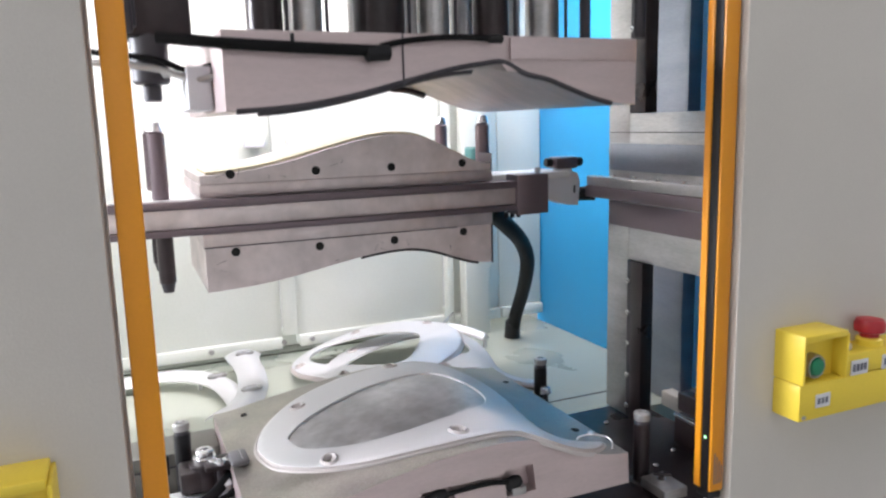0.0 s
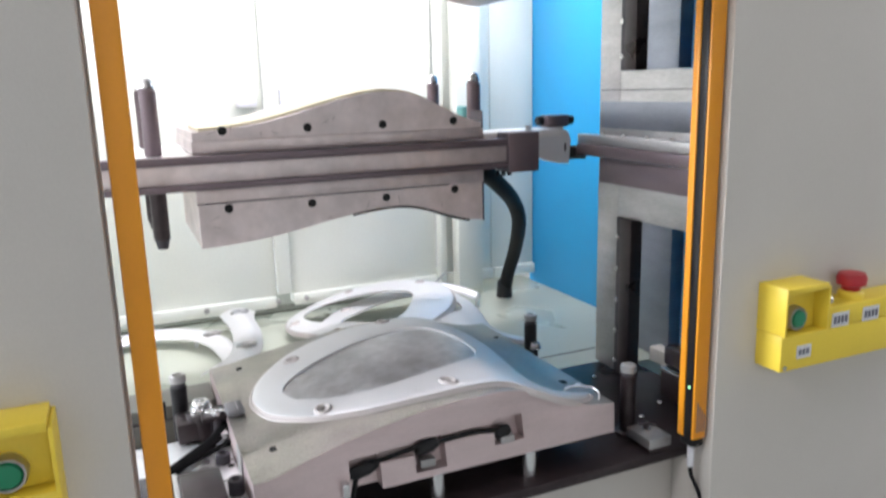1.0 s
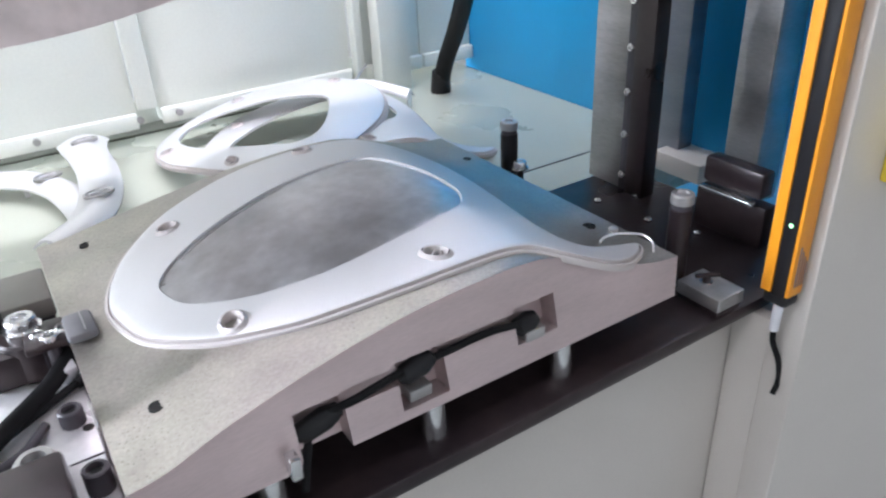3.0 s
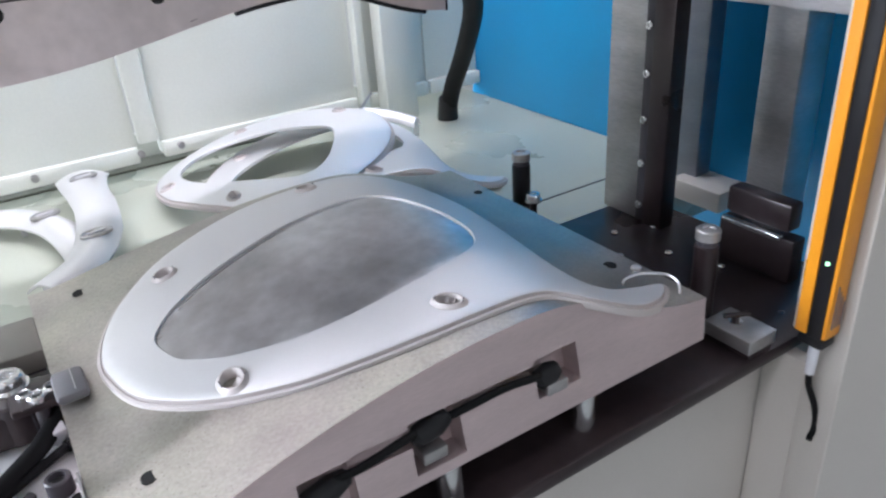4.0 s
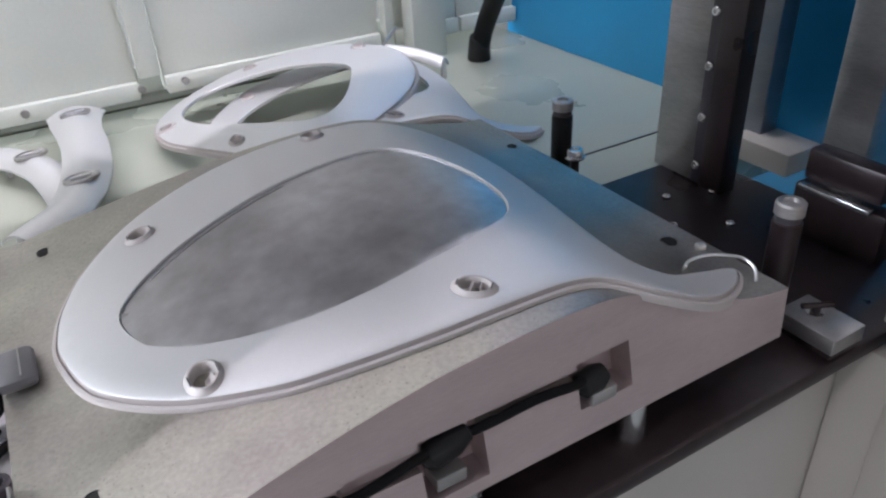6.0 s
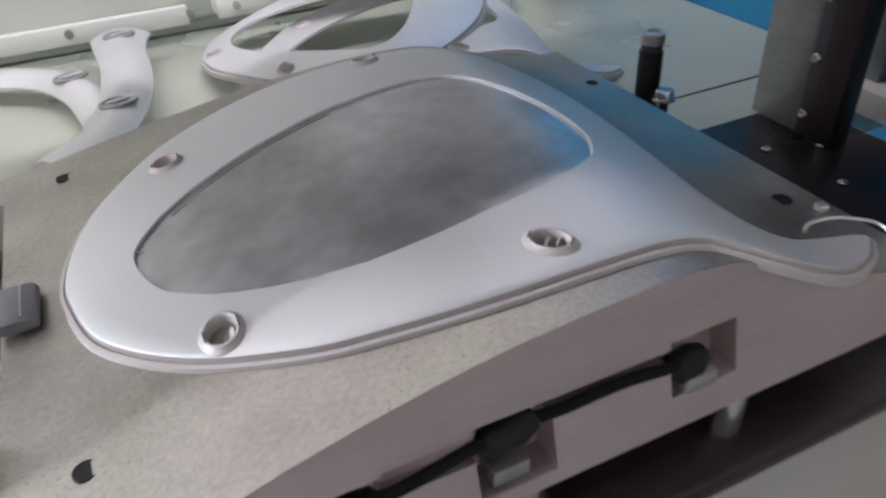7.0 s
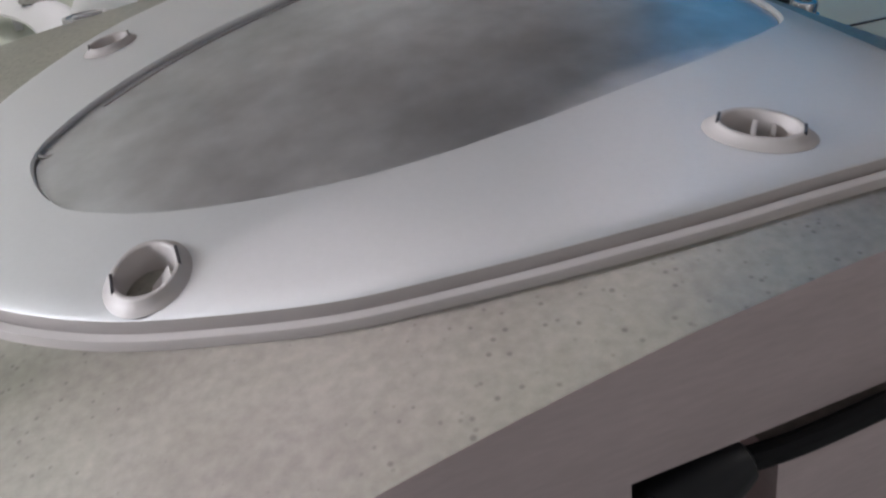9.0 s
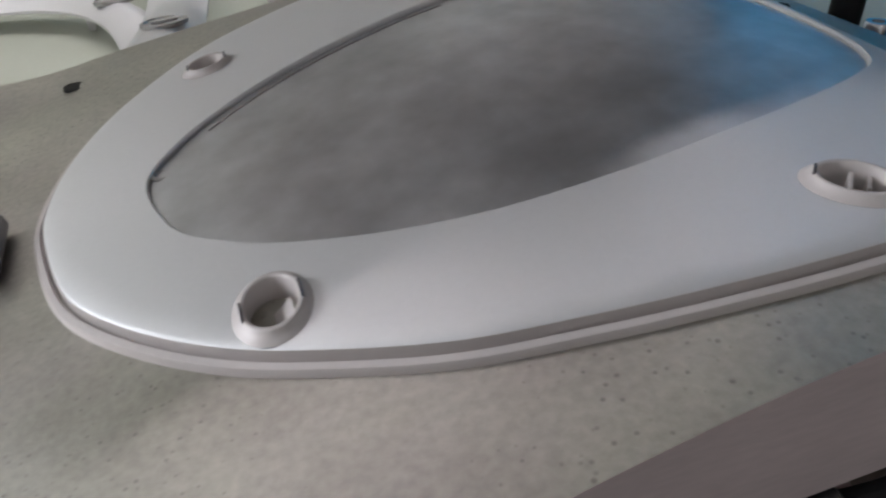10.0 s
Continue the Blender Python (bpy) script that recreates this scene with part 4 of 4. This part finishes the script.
    for k in range(3):
        part("hose_clamp", rod((0.606 + 0.012 * k, 1.2, 1.335), (0.606 + 0.012 * k, 1.2, 1.3455), 0.004, seg=12), BLACK, s)
    h = thing("black_hose", "black rubber hose running from the die to the deck", "hose", (0.876, 1.680, 0.955))
    part("hose", tube([(0.566, 1.25, 1.342), (0.60, 1.25, 1.340), (0.668, 1.31, 1.302), (0.742, 1.39, 1.255), (0.802, 1.47, 1.195), (0.848, 1.57, 1.107), (0.870, 1.65, 1.02), (0.876, 1.68, 0.96)], 0.0165, seg=16), RUBBER, h)
    part("hose_cuff", rod((0.876, 1.680, 0.9555), (0.871, 1.668, 1.0), 0.021, 0.0185, chamfer=0.002), BLACK, h)


def rear_arch(points, widths, z, slots, label):
    """A thin curved band along a line on the deck, bowed across its width, with oval clip slots."""
    a = thing("arch_trim", label, "plastic part", (points[2][0], points[2][1], 0.955), "white arch trims")
    line = smooth_line([(x, y, 0) for x, y in points], 10)
    n = len(line) - 1
    run = np.linspace(0, len(widths) - 1, n + 1)

    def band(i, q):
        p, d = Vector(line[i]), (Vector(line[min(i + 1, n)]) - Vector(line[max(i - 1, 0)])).normalized()
        w = float(np.interp(run[i], range(len(widths)), widths))
        s = p + Vector((-d.y, d.x, 0)) * w * (q - 0.5)
        return Vector((s.x, s.y, z + 0.012 * math.sin(math.pi * i / n) - 0.014 * (2 * q - 1) ** 2))

    bm = bmesh.new()
    rows = []
    for i in range(n + 1):
        up = [band(i, q / 8) for q in range(9)]
        rows.append([bm.verts.new(p) for p in up] + [bm.verts.new(p - Vector((0, 0, 0.003))) for p in reversed(up)])
    for p, q in zip(rows, rows[1:]):
        for k in range(18):
            bm.faces.new((p[k], p[(k + 1) % 18], q[(k + 1) % 18], q[k]))
    bm.faces.new(rows[0])
    bm.faces.new(rows[-1])
    part("band", bm, SATIN, a)
    for s in slots:
        p = band(int(s * n), 0.55)
        bm = bmesh.new()
        loops = [[bm.verts.new((v.x, v.y, p.z + h)) for v in oval(p.x, p.y, 0.021 * k, 0.0125 * k, 12)] for k, h in ((1.0, -0.002), (1.0, 0.0015), (0.86, 0.0022), (0.8, 0.0004))]
        for u, v in zip(loops, loops[1:]):
            for i in range(28):
                bm.faces.new((u[i], u[(i + 1) % 28], v[(i + 1) % 28], v[i]))
        bm.faces.new(loops[-1])
        slot = part("clip_slot", bm, STEEL, a, "grey oval clip slot")
        part("slot_bar", box(p.x - 0.012, p.x + 0.012, p.y - 0.002, p.y + 0.002, p.z + 0.0005, p.z + 0.003, 0.0005, turn=(0, 0, 12)), SATIN, slot)
    for i in (5, n // 2, n - 1):
        p = band(i, 0.5)
        part("rib", box(p.x - 0.004, p.x + 0.004, p.y - 0.004, p.y + 0.004, 0.9555, p.z - 0.002, 0.001), SATIN, a)


def guide_pin(x, y, z0, top, r, mat, label):
    p = thing("guide_pin", label, "pin", (x, y, z0), "mould guide pins")
    shaft = part("shaft", rod((x, y, z0), (x, y, top - 0.018), r, chamfer=0.001), mat, p)
    part("neck", rod((x, y, top - 0.018), (x, y, top - 0.012), r * 0.86), CHARCOAL, shaft)
    part("cap", lathe((x, y, top - 0.012), (0, 0, 1), [(r, 0), (r, 0.009), (r * 0.9, 0.0105), (r * 0.55, 0.011), (r * 0.5, 0.008)]), STEEL, shaft, "bright steel cap")
    part("collar", lathe((x, y, z0), (0, 0, 1), [(r * 1.5, 0), (r * 1.5, 0.006), (r * 1.1, 0.008)]), OILED, p)


def stop_bolt(x, y):
    b = thing("stop_bolt", "bright hexagon bolt beside the mould", "bolt", (x, y, TOP))
    part("shank", rod((x, y, TOP), (x, y, 1.034), 0.0045), OILED, b)
    hex_bolt("head", x, y, 1.034, 0.0085, 0.008, b)


def clamp_block():
    c = thing("clamp_block", "pale grey steel clamp block with a T-bolt on the dark plate", "clamp", (0.651, 0.83, TOP))
    part("block", box(0.632, 0.671, 0.797, 0.850, 0.9805, 0.9955, 0.0015), STEEL, c, "pale machined block")
    part("foot", box(0.634, 0.669, 0.799, 0.848, TOP + 0.0002, 0.980, 0.001), OILED, c)
    part("t_bolt", rod((0.651, 0.829, 0.9957), (0.651, 0.829, 1.003), 0.0042, seg=14), OILED, c, "dark T-bolt")
    part("t_bar", rod((0.641, 0.835, 1.0035), (0.663, 0.823, 1.0035), 0.0026, seg=12), OILED, c)
    part("washer", rod((0.651, 0.829, 0.9957), (0.651, 0.829, 0.9972), 0.0068, seg=18), BRIGHT, c)


def socket_cap(x, y, z, r, h, parent):
    cap = part("socket_bolt", lathe((x, y, z), (0, 0, 1), [(r, 0), (r, h - 0.001), (r - 0.001, h), (r * 0.62, h), (r * 0.55, h - 0.004)], seg=20), CHARCOAL, parent, "dark socket head bolt")
    part("socket", lathe((x, y, z + h - 0.0046), (0, 0, 1), [(r * 0.55, 0), (r * 0.5, 0.0012)], seg=6), HOLE, cap)


def left_clamps():
    p = thing("mounting_plate", "bright machined aluminium plate with socket bolts beside the mould", "plate", (0.03, 0.93, TOP))
    part("plate", box(-0.055, 0.0842, 0.806, 1.050, 0.9745, 1.020, 0.0015), RAW, p)
    part("seam", box(0.058, 0.0842, 0.908, 0.9095, 1.0185, 1.0206, 0), CHARCOAL, p)
    socket_cap(0.069, 0.958, 1.020, 0.0095, 0.014, p)
    socket_cap(0.0735, 0.872, 1.020, 0.0095, 0.020, p)
    part("bolt_hole", rod((0.0775, 0.945, 1.0195), (0.0775, 0.945, 1.0207), 0.0042, seg=14), HOLE, p)
    part("tag", box(0.0824, 0.0846, 0.884, 0.918, 1.024, 1.062, 0.0008), STEEL, p, "small grey tag")
    c = thing("clamp_unit", "dark pneumatic clamp with a bright hexagon cap reaching over the mould", "clamp", (0.05, 1.05, 1.02))
    cyl = part("cylinder", rod((0.055, 1.050, 1.0205), (0.055, 1.050, 1.058), 0.022, chamfer=0.002), OILED, c, "dark maroon clamp cylinder")
    part("body", box(0.020, 0.080, 1.030, 1.075, 1.0205, 1.052, 0.004), OILED, c)
    hex_bolt("cap", 0.055, 1.058, 1.058, 0.0125, 0.010, cyl)
    part("arm", box(0.052, 0.086, 1.018, 1.058, 1.0525, 1.060, 0.002), OILED, c, "dark clamp arm")
    pad = part("pad", box(0.084, 0.108, 1.000, 1.040, 1.0605, 1.0700, 0.0042), GREYPAD, c, "grey rounded clamp pad")
    part("pad_edge", box(0.0985, 0.0995, 1.005, 1.036, 1.0698, 1.0705, 0), STEEL, pad)
    for x, y, r in ((0.072, 1.026, 0.0075), (0.084, 1.032, 0.0075), (0.064, 1.034, 0.006)):
        part("ring", lathe((x, y, 1.058), (0, 0, 1), [(r, 0), (r, 0.005), (r * 0.8, 0.0065), (r * 0.6, 0.006), (r * 0.5, 0.002)], seg=18), BRIGHT, c, "bright ring nut")
        part("stud", rod((x, y, 1.0205), (x, y, 1.058), r * 0.7, seg=14), CHARCOAL, c)
    part("wedge", box(0.071, 0.083, 1.010, 1.022, 1.021, 1.040, 0.002, turn=(25, 0, 10)), PALE, c, "bright lug")
    part("cable", tube([(-0.06, 0.885, 1.030), (0.0, 0.940, 1.029), (0.03, 0.972, 1.029), (0.062, 1.004, 1.031), (0.084, 1.028, 1.040)], 0.0075, seg=12), RUBBER, c, "thick black cable")
    part("cable", tube([(-0.06, 0.915, 1.024), (0.0, 0.950, 1.024), (0.03, 0.968, 1.025), (0.062, 0.990, 1.025), (0.084, 1.003, 1.026)], 0.0036), RUBBER, c, "thin black cable")
    part("cable_tip", rod((0.080, 1.000, 1.026), (0.087, 1.005, 1.026), 0.0052, seg=14), BLACK, c)
    v = thing("valve_block", "dark charcoal valve block with a bright edge on the plate", "valve", (0.02, 0.85, 1.02))
    part("body", box(0.010, 0.058, 0.812, 0.892, 1.0205, 1.052, 0.004), OILED, v)
    part("body", box(-0.050, 0.002, 0.812, 0.905, 1.0205, 1.050, 0.004), CHARCOAL, v)
    part("edge_strip", box(0.0028, 0.0092, 0.812, 0.905, 1.0205, 1.046, 0.001), RAW, v, "bright edge strip")
    part("top_cap", lathe((0.040, 0.898, 1.0205), (0, 0, 1), [(0.015, 0), (0.015, 0.022), (0.012, 0.026), (0.008, 0.026), (0.007, 0.02)]), STEEL, v, "grey round cap")
    part("cable", tube([(-0.03, 0.93, 1.024), (0.0, 0.925, 1.026), (0.03, 0.935, 1.025), (0.050, 0.962, 1.024)], 0.004), CHARCOAL, v, "grey cable")
    g = thing("terminal_box", "flat grey painted terminal box behind the clamps", "box", (0.02, 1.15, 0.955))
    part("body", box(-0.06, 0.082, 1.146, 1.215, 0.9555, 1.012, 0.003), GREYBOX, g)
    part("seam", box(-0.059, 0.081, 1.147, 1.214, 1.0121, 1.0145, 0), CHARCOAL, g, "dark seam")
    part("lid", box(-0.062, 0.084, 1.144, 1.217, 1.0146, 1.036, 0.003), GREYBOX, g)
    d = thing("cable_bundle", "bundle of dark cables and connectors at the machine edge", "cables", (0.0, 0.80, TOP))
    for k in range(2):
        x = 0.066 + 0.010 * k
        part("cable", tube([(x, 0.803, 0.979), (x, 0.798, 1.006), (x + 0.002, 0.801, 1.018), (x + 0.002, 0.814, 1.0255), (x - 0.004, 0.84, 1.0255)], 0.0042), RUBBER if k else CHARCOAL, d)
    part("junction", box(0.022, 0.058, 0.797, 0.811, 0.9745, 1.046, 0.004), OILED, d, "dark junction box")
    part("connector", box(-0.012, 0.006, 0.797, 0.82, 0.9745, 1.03, 0.003), PALE, d, "white connector")
    part("connector", box(-0.014, 0.004, 0.825, 0.85, 0.9745, 1.045, 0.003), BLACK, d)


# ---- build, space by space ----
hall()
added_lamp()
housing()
bolster()
side_column()
light_curtain(0.6750, True)
light_curtain(-0.0125, False)
button_box(0.757, True)
button_box(-0.172, False)
wall_sign()
lower_mould()
panel = trim()
shuttle()
rising = upper_mould()
guide_pin(0.646, 1.153, 0.955, 1.085, 0.0115, BLACK, "black steel guide pin with a bright cap on the deck")
guide_pin(0.645, 0.866, TOP, 1.086, 0.0118, OILED, "dark steel guide pin with a bright cap on the plate")
guide_pin(0.030, 1.100, TOP, 1.100, 0.0115, BLACK, "black steel guide pin with a bright cap beside the clamps")
stop_bolt(0.633, 1.113)
clamp_block()
left_clamps()

spare = copy_thing(panel, pose(0.530, 1.555, 0.957, 0, 0, -9))
tagged(spare, "satin silver-white plastic trim panel lying on the deck behind the mould")
spare = copy_thing(panel, pose(0.453, 1.574, 0.977, 7.6, -1.6, -56))
tagged(spare, "satin silver-white plastic trim panel turned across another one on the deck")
rear_arch([(0.204, 1.735), (0.199, 1.690), (0.197, 1.63), (0.196, 1.56), (0.184, 1.47), (0.156, 1.40), (0.10, 1.350)], [0.082, 0.070, 0.060, 0.058, 0.058, 0.056, 0.055], 1.005, (0.20, 0.74),
          "white plastic arch trim with grey oval clip slots on the deck")
rear_arch([(-0.08, 1.69), (-0.02, 1.70), (0.04, 1.685), (0.10, 1.645), (0.140, 1.58), (0.156, 1.50), (0.158, 1.43)], [0.05, 0.05, 0.05, 0.05, 0.05, 0.048, 0.045], 0.984, (0.62,),
          "white plastic arch trim lying under another one on the deck")
rear_arch([(0.640, 1.742), (0.68, 1.738), (0.715, 1.715), (0.748, 1.672), (0.772, 1.625)], [0.022, 0.026, 0.026, 0.026, 0.026], 0.992, (),
          "narrow white plastic arch trim behind the trim panels")
stick = thing("thin_rod", "thin grey rod leaning on the trim panels", "rod", (0.60, 1.55, 1.02))
part("shaft", rod((0.505, 1.445, 1.020), (0.702, 1.660, 1.046), 0.0024, seg=10), STEEL, stick)


def motions():
    walk(rising, [(t, pose(0.33, 1.0, 1.60 + dz)) for t, dz in ((0, 0.0), (0.2, 0.036), (0.4, 0.070), (0.5, 0.082), (0.6, 0.090), (0.8, 0.100), (1.0, 0.105), (1.2, 0.106), (10.0, 0.106))])


motions()
